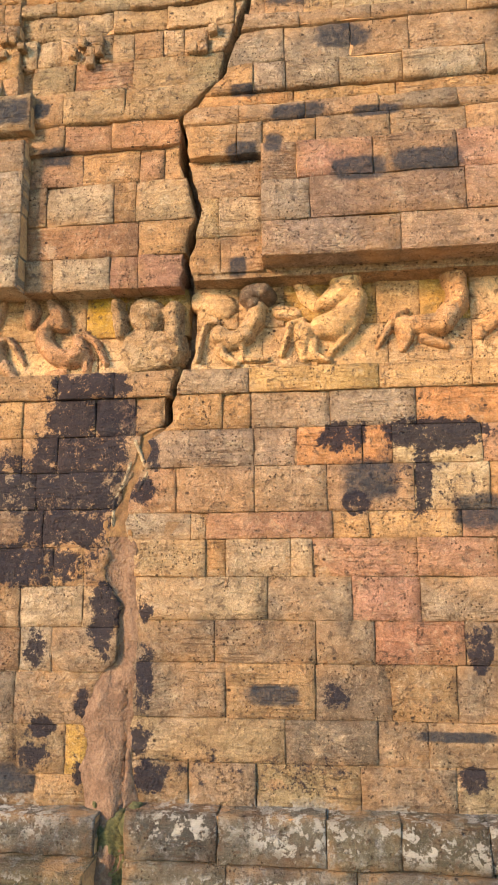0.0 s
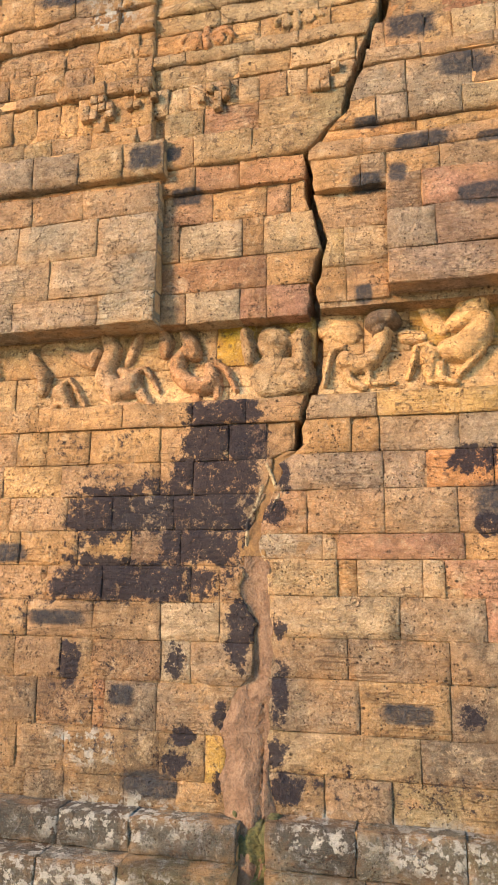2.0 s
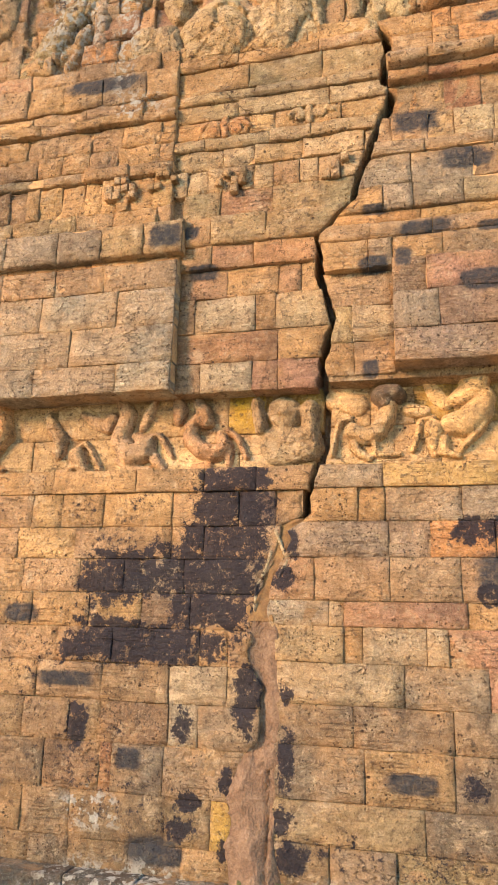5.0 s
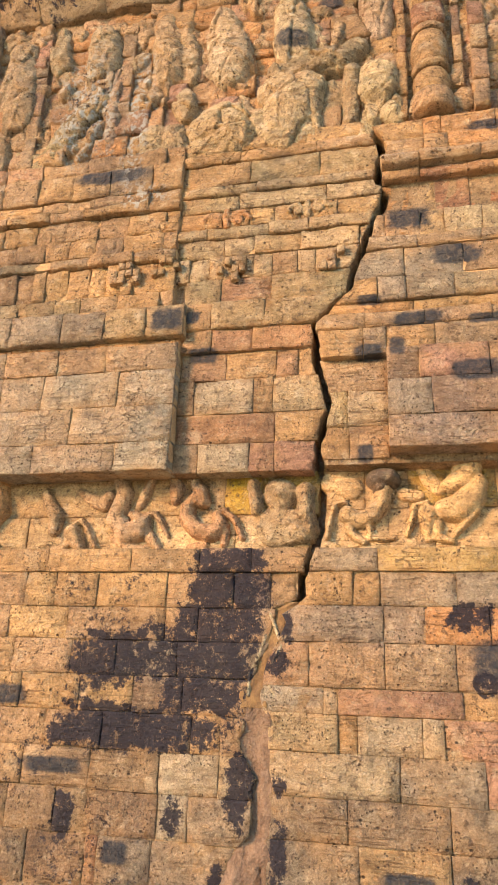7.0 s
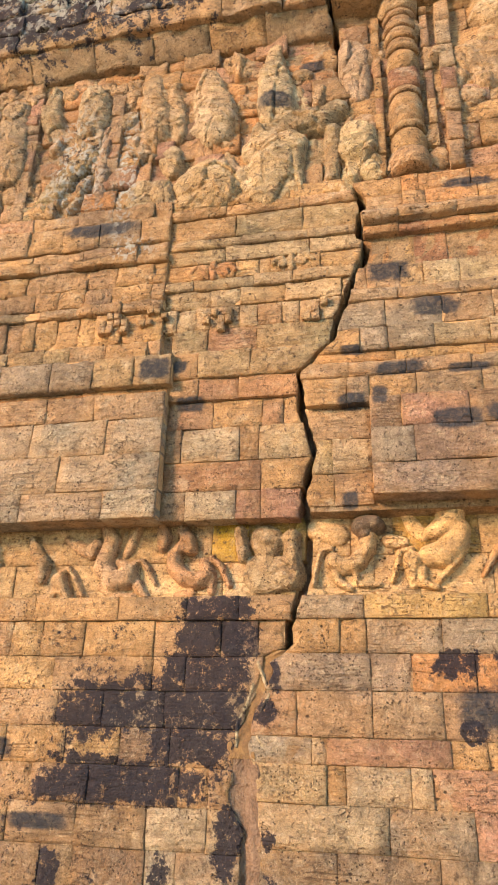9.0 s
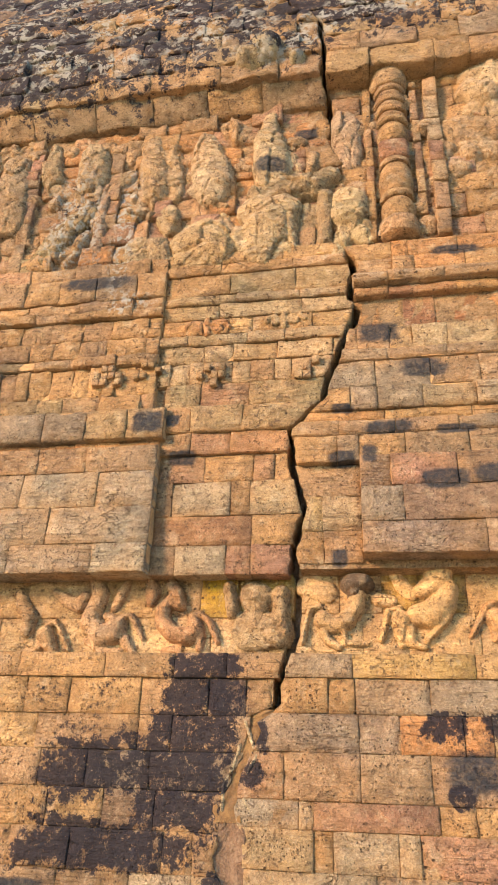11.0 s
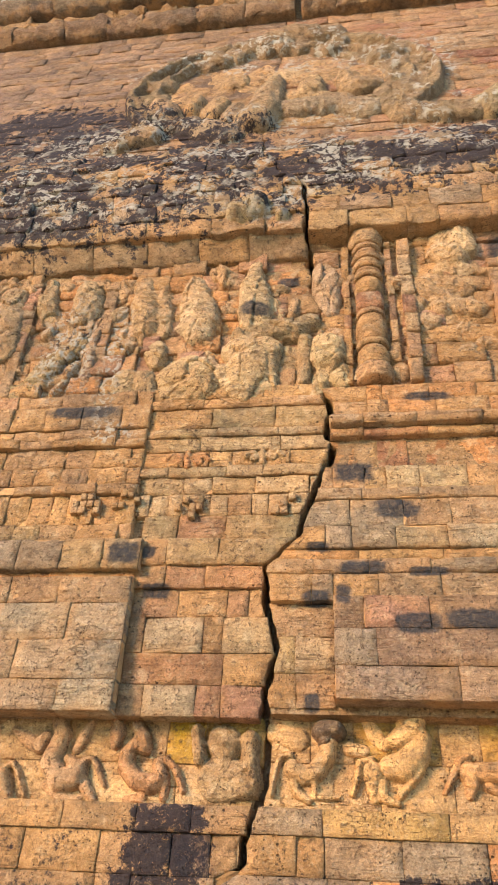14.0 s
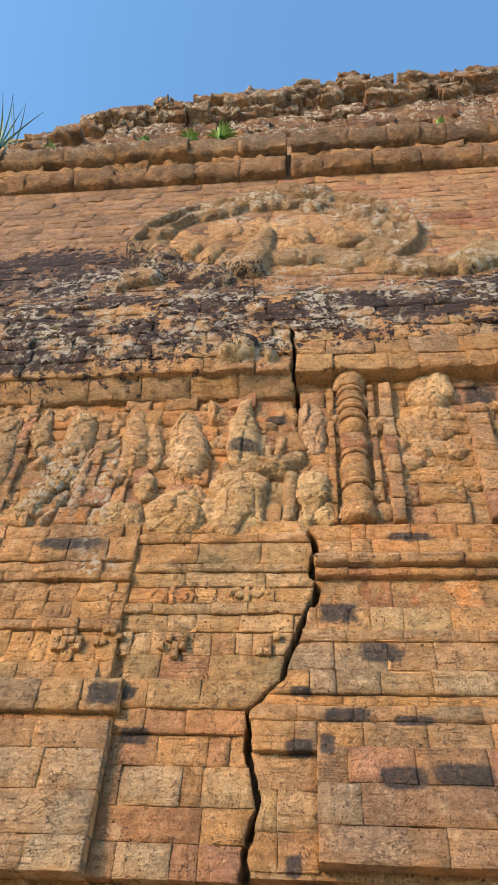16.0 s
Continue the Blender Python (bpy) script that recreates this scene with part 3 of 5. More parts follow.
course(west, 4.21, 4.46, 4.42, [PX, -1.72, -1.30, -1.12, -0.9], MID, (), -1)
course(west, 4.46, 4.66, 4.38, [PX, -1.85, -1.5, -0.95], [ORANGE, OCHRE, PINK], {0: TAN}, -1)
course(west, 4.66, 4.92, 4.35, [PX + 0.02, -1.86, -1.40, -0.85], [OCHRE, TAN, OLIVE], {2: OLIVE}, -1, worn=0.022)
course(west, 4.92, 5.17, 4.40, [PX, -1.80, -1.36, -0.75], MID, {0: OLIVE, 1: (0.36, 0.19, 0.11), 2: OLIVE}, -1)

# ---------------------------------------------------------------- east of the crack, above the frieze
EX = -0.42
UP_E = [(0.50, 0.32, 0.17), TAN, DUN]
course(east, 3.50, 3.76, 4.42, [-0.9, -0.72, EX], UP_E, {0: OCHRE, 1: TAN}, 1)
course(east, 3.52, 3.77, 4.24, [EX, 0.48, 1.3] + FAR_E[1:], [(0.46, 0.32, 0.22), (0.44, 0.35, 0.24)], (), depth=0.5)
course(east, 3.76, 4.05, 4.42, [-0.9, -0.73, EX], UP_E, {0: (0.5, 0.35, 0.16), 1: (0.56, 0.42, 0.25)}, 1)
course(east, 3.77, 4.06, 4.245, [EX, -0.1, 0.9] + FAR_E, [(0.46, 0.27, 0.17), (0.45, 0.29, 0.19)], {0: (0.44, 0.33, 0.22)}, depth=0.4)
course(east, 4.05, 4.33, 4.42, [-0.88, EX], UP_E, (), 1)
course(east, 4.06, 4.33, 4.25, [EX, -0.18, 0.32, 0.86, 1.3] + FAR_E, [PINK, DUN, TAN], (), depth=0.4)
course(east, 4.33, 4.57, 4.36, [-0.92, -0.60, -0.42, -0.05, 0.45, 0.95, 1.5] + FAR_E[1:], [OCHRE, TAN, GREY], (), 1)
course(east, 4.57, 4.71, 4.35, [-0.88, -0.58, -0.12, 0.38, 0.9, 1.5] + FAR_E[1:], [GREY, TAN, OCHRE], (), 1, worn=0.022)
course(east, 4.71, 4.80, 4.38, [-0.85, -0.2, 0.5, 1.2] + FAR_E, [ORANGE, GOLD], (), 1)
course(east, 4.80, 5.02, 4.345, [-0.80, -0.48, -0.25, 0.12, 0.55, 1.1] + FAR_E, [GREY, DUN, OLIVE], {0: OCHRE, 4: (0.5, 0.42, 0.28)}, 1, worn=0.022)
course(east, 5.02, 5.28, 4.36, [-0.70, -0.26, 0.20, 0.6, 1.2] + FAR_E, [DUN, GREY, TAN], (), 1)
course(east, 5.28, 5.40, 4.34, [-0.62, -0.15, 0.35, 1.0] + FAR_E, [GREY, DUN], (), 1, worn=0.022)
course(east, 5.40, 5.66, 4.40, [-0.58, -0.40, -0.12, 0.08, 0.38, 0.8, 1.3] + FAR_E[1:], [OCHRE, TAN], {2: GOLD, 3: (0.66, 0.5, 0.28), 4: (0.64, 0.48, 0.26)}, 1)
course(east, 5.66, 6.00, 4.46, [-0.46, -0.16, 0.02, 0.30, 0.7, 1.15] + FAR_E, [OCHRE, RED, ORANGE], {1: GOLD, 2: RED, 3: (0.44, 0.18, 0.08)}, 1)
course(east, 6.00, 6.10, 4.38, [-0.44, -0.1, 0.5, 1.1] + FAR_E, [OCHRE, RED, TAN], {1: RED}, 1, worn=0.022)
course(east, 6.10, 6.22, 4.30, [-0.42, -0.1, 0.4, 1.0] + FAR_E, [DUN, OCHRE, BROWN], (), 1, bow=0.02, worn=0.022)
course(east, 6.22, 6.42, 4.36, [-0.42, -0.05, 0.15, 0.6, 1.1] + FAR_E, [OCHRE, TAN, ORANGE], (), 1, worn=0.022)
course(east, 6.42, 6.62, 4.38, [-0.45, -0.05, 0.10, 0.55, 1.0] + FAR_E, [OCHRE, TAN, ORANGE], {1: ORANGE}, 1, worn=0.022)

# ---------------------------------------------------------------- carved mouldings west, 5 to 6.7 m
ROWS.append({})
for z0, z1, y, low, high, pal in ((4.90, 5.08, 4.34, 0.25, 0.5, [OLIVE, TAN, OCHRE]), (5.08, 5.40, 4.40, 0.10, 0.24, [OCHRE, TAN, GOLD]), (5.40, 5.50, 4.30, 0.3, 0.6, [OLIVE, TAN, DUN]),
                                  (5.50, 5.70, 4.36, 0.2, 0.4, [OCHRE, TAN, BROWN]), (5.70, 5.93, 4.36, 0.25, 0.45, [TAN, OCHRE]), (5.93, 6.03, 4.28, 0.3, 0.7, [TAN, OCHRE]),
                                  (6.03, 6.16, 4.33, 0.3, 0.6, [OCHRE, TAN]), (6.16, 6.46, 4.30, 0.35, 0.7, [TAN, OCHRE, DUN]), (6.46, 6.64, 4.36, 0.3, 0.5, [OCHRE, PINK, TAN])):
    course(west, z0, z1, 4.36 + 0.45 * (y - 4.36), joints(-5.6, -2.22, low, high), pal, rough=0.026, jut=0.022, worn=0.016)
for z0, z1, y, low, high, pal in ((5.17, 5.40, 4.44, 0.09, 0.24, [(0.60, 0.43, 0.24), (0.56, 0.38, 0.20), TAN]), (5.40, 5.58, 4.42, 0.2, 0.5, [(0.60, 0.43, 0.24), (0.56, 0.37, 0.18)]), (5.58, 5.70, 4.36, 0.25, 0.6, [(0.58, 0.41, 0.22), TAN, OLIVE]),
                                  (5.70, 5.88, 4.42, 0.2, 0.4, [ORANGE, GOLD, OCHRE]), (5.88, 6.04, 4.40, 0.4, 0.8, [(0.56, 0.39, 0.2), (0.60, 0.43, 0.24)]), (6.04, 6.14, 4.35, 0.5, 1.0, [(0.54, 0.38, 0.2), (0.48, 0.35, 0.2)]),
                                  (6.14, 6.40, 4.38, 0.4, 0.8, [OCHRE, OLIVE]), (6.40, 6.52, 4.33, 0.5, 0.9, [TAN, OCHRE]), (6.52, 6.68, 4.36, 0.3, 0.6, [OCHRE, GOLD])):
    course(west, z0, z1, 4.39 + 0.4 * (y - 4.39), joints(-2.22, follow(CRACK, 0.5 * (z0 + z1)), low, high), pal, (), -1, rough=0.02, jut=0.012, worn=0.014)
lay_rows("moulding_stones")

# ---------------------------------------------------------------- statue storey backing, 6.6 to 9 m
ROWS.append({})
z = 6.66
while z < 8.98:
    h = min(random.uniform(0.22, 0.32), 9.0 - z)
    if 9.0 - z - h < 0.1:
        h = 9.0 - z
    course(west, z, z + h, 4.44, joints(-6.4, follow(CRACK, z), 0.14, 0.42), [PINK, OCHRE, TAN, ORANGE], (), -1, rough=0.035, jut=0.09, worn=0.03)
    course(east, z - 0.02, z + h - 0.02, 4.44, joints(follow(CRACK, z), 4.0, 0.3, 0.6), [PINK, OCHRE, TAN], (), 1, rough=0.03, jut=0.05, worn=0.03)
    z += h
lay_rows("storey_stones")

# ---------------------------------------------------------------- eaves with lichen, 8.95 to 11.2 m
ROWS.append({})
for z0, z1, y, lean in ((8.66, 8.94, 4.40, -0.62), (8.93, 9.20, 4.17, -0.08), (9.20, 9.50, 4.14, 0.0), (9.50, 9.78, 4.14, 0.03), (9.78, 10.05, 4.15, 0.08), (10.05, 10.32, 4.17, 0.12), (10.32, 10.62, 4.20, 0.16),
                        (10.62, 10.92, 4.26, 0.24), (10.92, 11.25, 4.34, 0.34)):
    pal = [OCHRE, TAN, DUN, (0.5, 0.34, 0.16)] if z0 > 8.7 else [(0.42, 0.29, 0.16), (0.36, 0.28, 0.15), (0.50, 0.30, 0.13)]
    low, high = (0.45, 0.9) if z0 < 9.1 else (0.28, 0.7)
    course(west, z0, z1, y, joints(-8.0, follow(CRACK, z0), low, high), pal, (), -1, EAVE, rough=0.04, depth=0.5, lean=lean, jut=0.025, worn=0.02)
    if z0 > 8.7:
        course(east, z0, z1, y + 0.03, joints(follow(CRACK, z0), 5.0, 0.3, 0.75), pal, (), 1, EAVE, rough=0.04, depth=0.5, lean=lean, jut=0.025, worn=0.02)
lay_rows("eaves_stones")


# ---------------------------------------------------------------- sloping roof face, 11.2 to 17 m
def rows(z0, z1, low, high):
    z = z0
    while z < z1 - 0.05:
        h = random.uniform(low, high)
        if z1 - z - h < low:
            h = z1 - z
        yield z, z + h
        z += h


ROWS.append({})
for z0, z1 in rows(11.25, 17.0, 0.24, 0.38):
    y = core_y(z0) - 0.06
    course(west, z0, z1, y, joints(-11.0, follow(CRACK, z0), 0.5, 1.1), [(0.28, 0.185, 0.13), (0.33, 0.21, 0.14), (0.26, 0.17, 0.12), (0.40, 0.25, 0.15)], (), 0, EAVE, rough=0.02, lean=0.115, cell=0.2, gap=0.0008)
    course(east, z0, z1, y, joints(follow(CRACK, z0) + 0.01, 7.5, 0.5, 1.1), [(0.50, 0.30, 0.16), (0.48, 0.27, 0.16), (0.52, 0.34, 0.19), (0.42, 0.18, 0.11)], (), 0, EAVE, rough=0.02, lean=0.115, cell=0.2, gap=0.0008)
lay_rows("roof_stones")

# ---------------------------------------------------------------- upper cornice and ruined top
ROWS.append({})
for z0, z1, y, bow, pal in ((16.9, 17.62, 5.04, 0.07, [(0.25, 0.155, 0.09), (0.30, 0.185, 0.10), (0.20, 0.135, 0.085)]), (17.62, 17.9, 5.10, 0.0, [(0.46, 0.28, 0.13), (0.40, 0.25, 0.13)]),
                            (17.9, 18.62, 4.90, 0.09, [(0.17, 0.13, 0.095), (0.22, 0.17, 0.12), (0.14, 0.105, 0.08)])):
    for par, a, b in ((west, -14.0, -0.92), (east, -0.80, 9.0)):
        course(par, z0, z1, y, joints(a, b, 0.5, 1.3), pal, (), 0, EAVE, rough=0.09, depth=0.9, cell=0.10, bow=bow, jut=0.07, worn=0.09)
lay_rows("cornice_stones")



def skyline(x):
    return follow([(18.9, -13.0), (20.4, -9.6), (22.0, -8.6), (23.6, -7.4), (24.2, -5.8), (24.3, -3.0), (25.0, -1.6), (25.3, 9.0)], x) + 0.35 * wob(x, 0, 0, 1.3)


ROWS.append({})
# red-brown parapet stone, its colours darkened to carry the recess's shade
for z0, z1 in rows(18.62, 25.4, 0.5, 0.85):
    y = 5.9 + 0.05 * (z0 - 19)
    xs = joints(-13.0, 9.0, 0.6, 1.3)
    for a, b in zip(xs, xs[1:]):
        if z1 < skyline(0.5 * (a + b)) - 0.3:
            block("stone", a, b, z0, z1, y + random.uniform(-0.12, 0.12), tone([(0.11, 0.062, 0.045), (0.14, 0.072, 0.05), (0.19, 0.115, 0.075), (0.10, 0.068, 0.055)]), west if b < -0.8 else east, EAVE, 0.9, 0.006, rough=0.09, cell=0.12, worn=0.06)
x = -12.6
while x < 8.8:                                  # loose pale rubble along the top
    top = skyline(x) + random.uniform(-0.12, 0.10)
    for k in range(4):
        wide, a, tall = random.uniform(0.3, 1.0), x + random.uniform(-0.3, 0.3), random.uniform(0.2, 0.36)
        block("stone", a, a + wide, top - 0.28 * k - tall, top - 0.28 * k, 5.80 + random.uniform(-0.15, 0.3), tone([(0.27, 0.23, 0.19), (0.19, 0.14, 0.11), (0.14, 0.095, 0.07), (0.33, 0.29, 0.24)]), west if x < -0.8 else east, EAVE, 1.0, 0.004, rough=0.10, cell=0.07, worn=0.09)
    x += random.uniform(0.2, 0.45)
lay_rows("parapet_stones")


def lay_beds():
    """The mortar in the joints of each wall: a slab just behind the faces of every course."""
    for parent, slabs in BEDS.items():
        verts, faces = [], []
        for a, b, z0, z1, y in slabs:
            v = len(verts)
            verts += [(x, yy, z) for yy in (y, y + 0.25) for z in (z0, z1) for x in (a, b)]
            faces += [(v, v + 1, v + 3, v + 2), (v + 2, v + 3, v + 7, v + 6), (v + 4, v + 5, v + 1, v), (v + 1, v + 5, v + 7, v + 3), (v + 4, v, v + 2, v + 6)]
        tagged(mesh_object("mortar_beds", verts, faces, MORTAR, parent, smooth=False), kind="stuff")


lay_beds()


# ---------------------------------------------------------------- carved reliefs
def relief(name, strokes, y, step, colour, material=None, rough=0.012, seed=0.0, power=0.5, chunk=0.0):
    """A carved figure in one mesh: rounded strokes ((x, z, radius, height), ...) raised from the wall. y: the wall's depth, or a function of the height."""
    pts = []
    for stroke in strokes:
        for a, b in zip(stroke, stroke[1:] or stroke):
            n = max(2, int(math.hypot(b[0] - a[0], b[1] - a[1]) / (step * 1.5)))
            pts += [[a[k] + (b[k] - a[k]) * i / n for k in range(4)] for i in range(n + 1)]
    pts = np.array(pts)
    lo, hi = (pts[:, :2] - pts[:, 2:3]).min(0) - 2 * step, (pts[:, :2] + pts[:, 2:3]).max(0) + 2 * step
    gx, gz = np.arange(lo[0], hi[0], step), np.arange(lo[1], hi[1], step)
    X, Z = np.meshgrid(gx, gz)
    H = np.zeros_like(X)
    warp = np.array([[(wob(a, 2, b, 4.0, seed), wob(a, 5, b, 4.0, seed)) for a in gx] for b in gz]) * 2.2 * rough
    U, V = X + warp[:, :, 0], Z + warp[:, :, 1]
    for px, pz, r, h in pts:
        H = np.maximum(H, h * np.clip(1 - ((U - px) ** 2 + (V - pz) ** 2) / (r * r), 0, 1) ** power)
    K = H.copy()
    for _ in range(2):
        P = np.pad(K, 1, mode="edge")
        K = (P[1:-1, 1:-1] * 4 + P[:-2, 1:-1] + P[2:, 1:-1] + P[1:-1, :-2] + P[1:-1, 2:]) / 8
    nz, nx = X.shape
    keep = (K > 0.006)
    cells = keep[:-1, :-1] | keep[1:, :-1] | keep[:-1, 1:] | keep[1:, 1:]
    index, verts, faces = {}, [], []

    def at(j, i):
        if (j, i) not in index:
            x, zz, h = float(X[j, i]), float(Z[j, i]), float(K[j, i])
            base = y(zz) if callable(y) else y
            if h > 0.006:
                h -= 1.5 * rough * abs(wob(x, 1, zz, 3.2, seed))
                h -= min(h * 0.5, 1.5 * rough * max(0.0, 1 - abs((zz / 0.52 + seed + 0.7 * wob(x, 0, zz, 1.3, seed)) % 1.0 - 0.5) / 0.03))
                h += 0.9 * rough * wob(x, 7, zz, 11.0, seed) - 1.2 * rough * max(0.0, wob(x, 9, zz, 8.0, seed) - 0.25) * 2
                h += rough * (1.4 * wob(x, 0, zz, 6.0, seed) + wob(x, 0, zz, 17.0, seed) + 0.6 * wob(x, 0, zz, 40.0, seed))
                if chunk:
                    near, cells_at = noise.voronoi((x * 3.4 + seed, 0.0, zz * 2.8 + 0.8 * wob(x, 0, zz, 3.0, seed)))
                    h += chunk * wob(*cells_at[0], 7.3) - 0.5 * chunk * max(0.0, 1 - (near[1] - near[0]) / 0.06)
                verts.append((x + 0.3 * rough * wob(x, 3, zz, 20.0), base - max(h, 0.0), zz))
            else:
                verts.append((x, base + 0.05, zz))
            index[(j, i)] = len(verts) - 1
        return index[(j, i)]

    for j, i in zip(*np.nonzero(cells)):
        faces.append((at(j, i), at(j, i + 1), at(j + 1, i + 1), at(j + 1, i)))
    return mesh_object(name, verts, faces, material or STONE, None, colour)


def creature(label, colour, strokes):
    """A worn beast of the frieze from its rounded strokes."""
    k = round(7.3 * strokes[0][0][0], 2)
    ob = relief("relief_beast", strokes, 4.585, 0.0085, (1.3 * colour[0], 1.2 * colour[1], 1.15 * colour[2]), seed=k, rough=0.0045, power=0.42)
    return tagged(ob, label, "relief", "beasts of the frieze")


creature("curled sandstone sea-beast with an arched tail, worn smooth", (0.60, 0.41, 0.22),
         [[(-3.28, 3.33, 0.044, 0.05), (-3.22, 3.22, 0.066, 0.08), (-3.14, 3.13, 0.062, 0.09), (-3.16, 3.02, 0.059, 0.07)],
          [(-2.98, 3.06, 0.024, 0.05), (-2.91, 3.09, 0.025, 0.07), (-2.85, 3.02, 0.025, 0.07), (-2.81, 2.94, 0.024, 0.06), (-2.77, 2.87, 0.021, 0.05)],
          [(-2.99, 2.98, 0.076, 0.1), (-2.95, 2.92, 0.066, 0.09), (-2.88, 2.82, 0.032, 0.05)],
          [(-3.01, 2.91, 0.044, 0.06), (-3.07, 2.85, 0.035, 0.05), (-3.16, 2.85, 0.035, 0.04)]])
creature("winged sandstone beast with a coiled body and raised tail", (0.55, 0.37, 0.21),
         [[(-2.63, 3.44, 0.059, 0.08), (-2.56, 3.31, 0.071, 0.09), (-2.59, 3.19, 0.076, 0.1), (-2.62, 3.09, 0.081, 0.11), (-2.52, 2.98, 0.085, 0.12), (-2.4, 3.0, 0.088, 0.12), (-2.38, 3.07, 0.062, 0.1), (-2.48, 3.13, 0.038, 0.07)],
          [(-2.36, 3.13, 0.026, 0.06), (-2.28, 3.13, 0.028, 0.08), (-2.22, 3.06, 0.028, 0.07), (-2.16, 2.95, 0.021, 0.05)],
          [(-2.97, 3.34, 0.032, 0.04), (-2.83, 3.25, 0.056, 0.06), (-2.73, 3.22, 0.056, 0.07), (-2.69, 3.3, 0.047, 0.07)],
          [(-2.43, 3.2, 0.038, 0.05), (-2.37, 3.31, 0.053, 0.07), (-2.32, 3.41, 0.032, 0.07)],
          [(-2.31, 2.94, 0.05, 0.08), (-2.23, 2.85, 0.032, 0.05)],
          [(-2.63, 2.94, 0.035, 0.03), (-2.5, 2.87, 0.035, 0.04), (-2.35, 2.86, 0.029, 0.03)]])
creature("hooded sandstone beast curled like a snake, tail hanging", (0.50, 0.29, 0.15),
         [[(-2.14, 3.42, 0.05, 0.07), (-2.12, 3.33, 0.065, 0.09), (-2.12, 3.24, 0.044, 0.07)],
          [(-1.97, 3.38, 0.05, 0.08), (-1.91, 3.3, 0.062, 0.1), (-1.88, 3.22, 0.05, 0.09), (-1.97, 3.25, 0.05, 0.08), (-2.02, 3.17, 0.059, 0.1), (-2.01, 3.08, 0.068, 0.11), (-1.91, 2.99, 0.068, 0.11), (-1.8, 2.97, 0.071, 0.12), (-1.73, 3.02, 0.065, 0.11), (-1.76, 3.11, 0.05, 0.09)],
          [(-1.71, 3.15, 0.026, 0.07), (-1.63, 3.08, 0.029, 0.08), (-1.56, 2.93, 0.025, 0.06)],
          [(-1.7, 2.97, 0.044, 0.07), (-1.7, 2.88, 0.032, 0.05)],
          [(-1.79, 2.95, 0.024, 0.13)],
          [(-1.98, 2.86, 0.038, 0.03), (-1.86, 2.88, 0.044, 0.04)]])
creature("winged sandstone beast with a blackened broken head", (0.68, 0.47, 0.23),
         [[(-0.77, 3.2, 0.025, 0.05), (-0.85, 3.18, 0.026, 0.07), (-0.88, 3.07, 0.026, 0.07), (-0.9, 2.93, 0.022, 0.06)],
          [(-0.75, 3.1, 0.073, 0.1), (-0.66, 3.06, 0.068, 0.09), (-0.57, 3.09, 0.073, 0.11), (-0.5, 3.18, 0.068, 0.12), (-0.48, 3.29, 0.059, 0.12)],
          [(-0.74, 3.0, 0.038, 0.07), (-0.7, 2.94, 0.035, 0.06), (-0.63, 2.9, 0.026, 0.05)],
          [(-0.59, 3.0, 0.029, 0.06), (-0.58, 2.93, 0.029, 0.05), (-0.5, 2.92, 0.024, 0.05), (-0.41, 2.93, 0.018, 0.04)],
          [(-0.87, 3.36, 0.088, 0.04), (-0.71, 3.31, 0.088, 0.05)],
          [(-0.33, 3.26, 0.059, 0.06), (-0.23, 3.24, 0.05, 0.05)]])
creature("rearing sandstone beast with a full mane and curled tail", (0.70, 0.47, 0.21),
         [[(-0.17, 3.19, 0.024, 0.06), (-0.26, 3.16, 0.026, 0.08), (-0.29, 3.04, 0.026, 0.07), (-0.32, 2.95, 0.022, 0.05)],
          [(-0.17, 3.1, 0.076, 0.1), (-0.18, 3.02, 0.053, 0.08), (-0.16, 2.92, 0.032, 0.05)],
          [(-0.04, 3.13, 0.085, 0.11), (0.06, 3.14, 0.106, 0.13), (0.16, 3.22, 0.097, 0.13), (0.2, 3.33, 0.076, 0.12)],
          [(0.06, 3.48, 0.062, 0.1), (0.19, 3.49, 0.068, 0.11), (0.13, 3.39, 0.094, 0.13), (0.01, 3.32, 0.065, 0.09)],
          [(-0.19, 3.45, 0.044, 0.03), (-0.14, 3.36, 0.062, 0.04), (-0.08, 3.29, 0.05, 0.05)],
          [(-0.1, 3.02, 0.044, 0.07), (-0.11, 2.94, 0.041, 0.06), (0.0, 2.9, 0.026, 0.05)],
          [(0.23, 3.23, 0.026, 0.09), (0.17, 3.1, 0.026, 0.08), (0.08, 3.01, 0.026, 0.07), (0.02, 2.95, 0.024, 0.06)]])
creature("rearing sandstone beast, its forelegs broken away", (0.64, 0.38, 0.17),
         [[(0.52, 3.22, 0.024, 0.06), (0.45, 3.19, 0.026, 0.08), (0.4, 3.08, 0.026, 0.07), (0.33, 2.98, 0.021, 0.05)],
          [(0.51, 3.11, 0.079, 0.1), (0.52, 3.03, 0.053, 0.08), (0.5, 2.96, 0.032, 0.05)],
          [(0.58, 3.12, 0.069, 0.1), (0.75, 3.11, 0.076, 0.12), (0.87, 3.26, 0.076, 0.12), (0.87, 3.44, 0.069, 0.11)],
          [(0.8, 3.53, 0.062, 0.1), (0.83, 3.4, 0.062, 0.09)],
          [(0.63, 3.02, 0.035, 0.06), (0.78, 2.97, 0.031, 0.05)],
          [(1.0, 3.04, 0.048, 0.05), (1.1, 3.15, 0.055, 0.05)]])
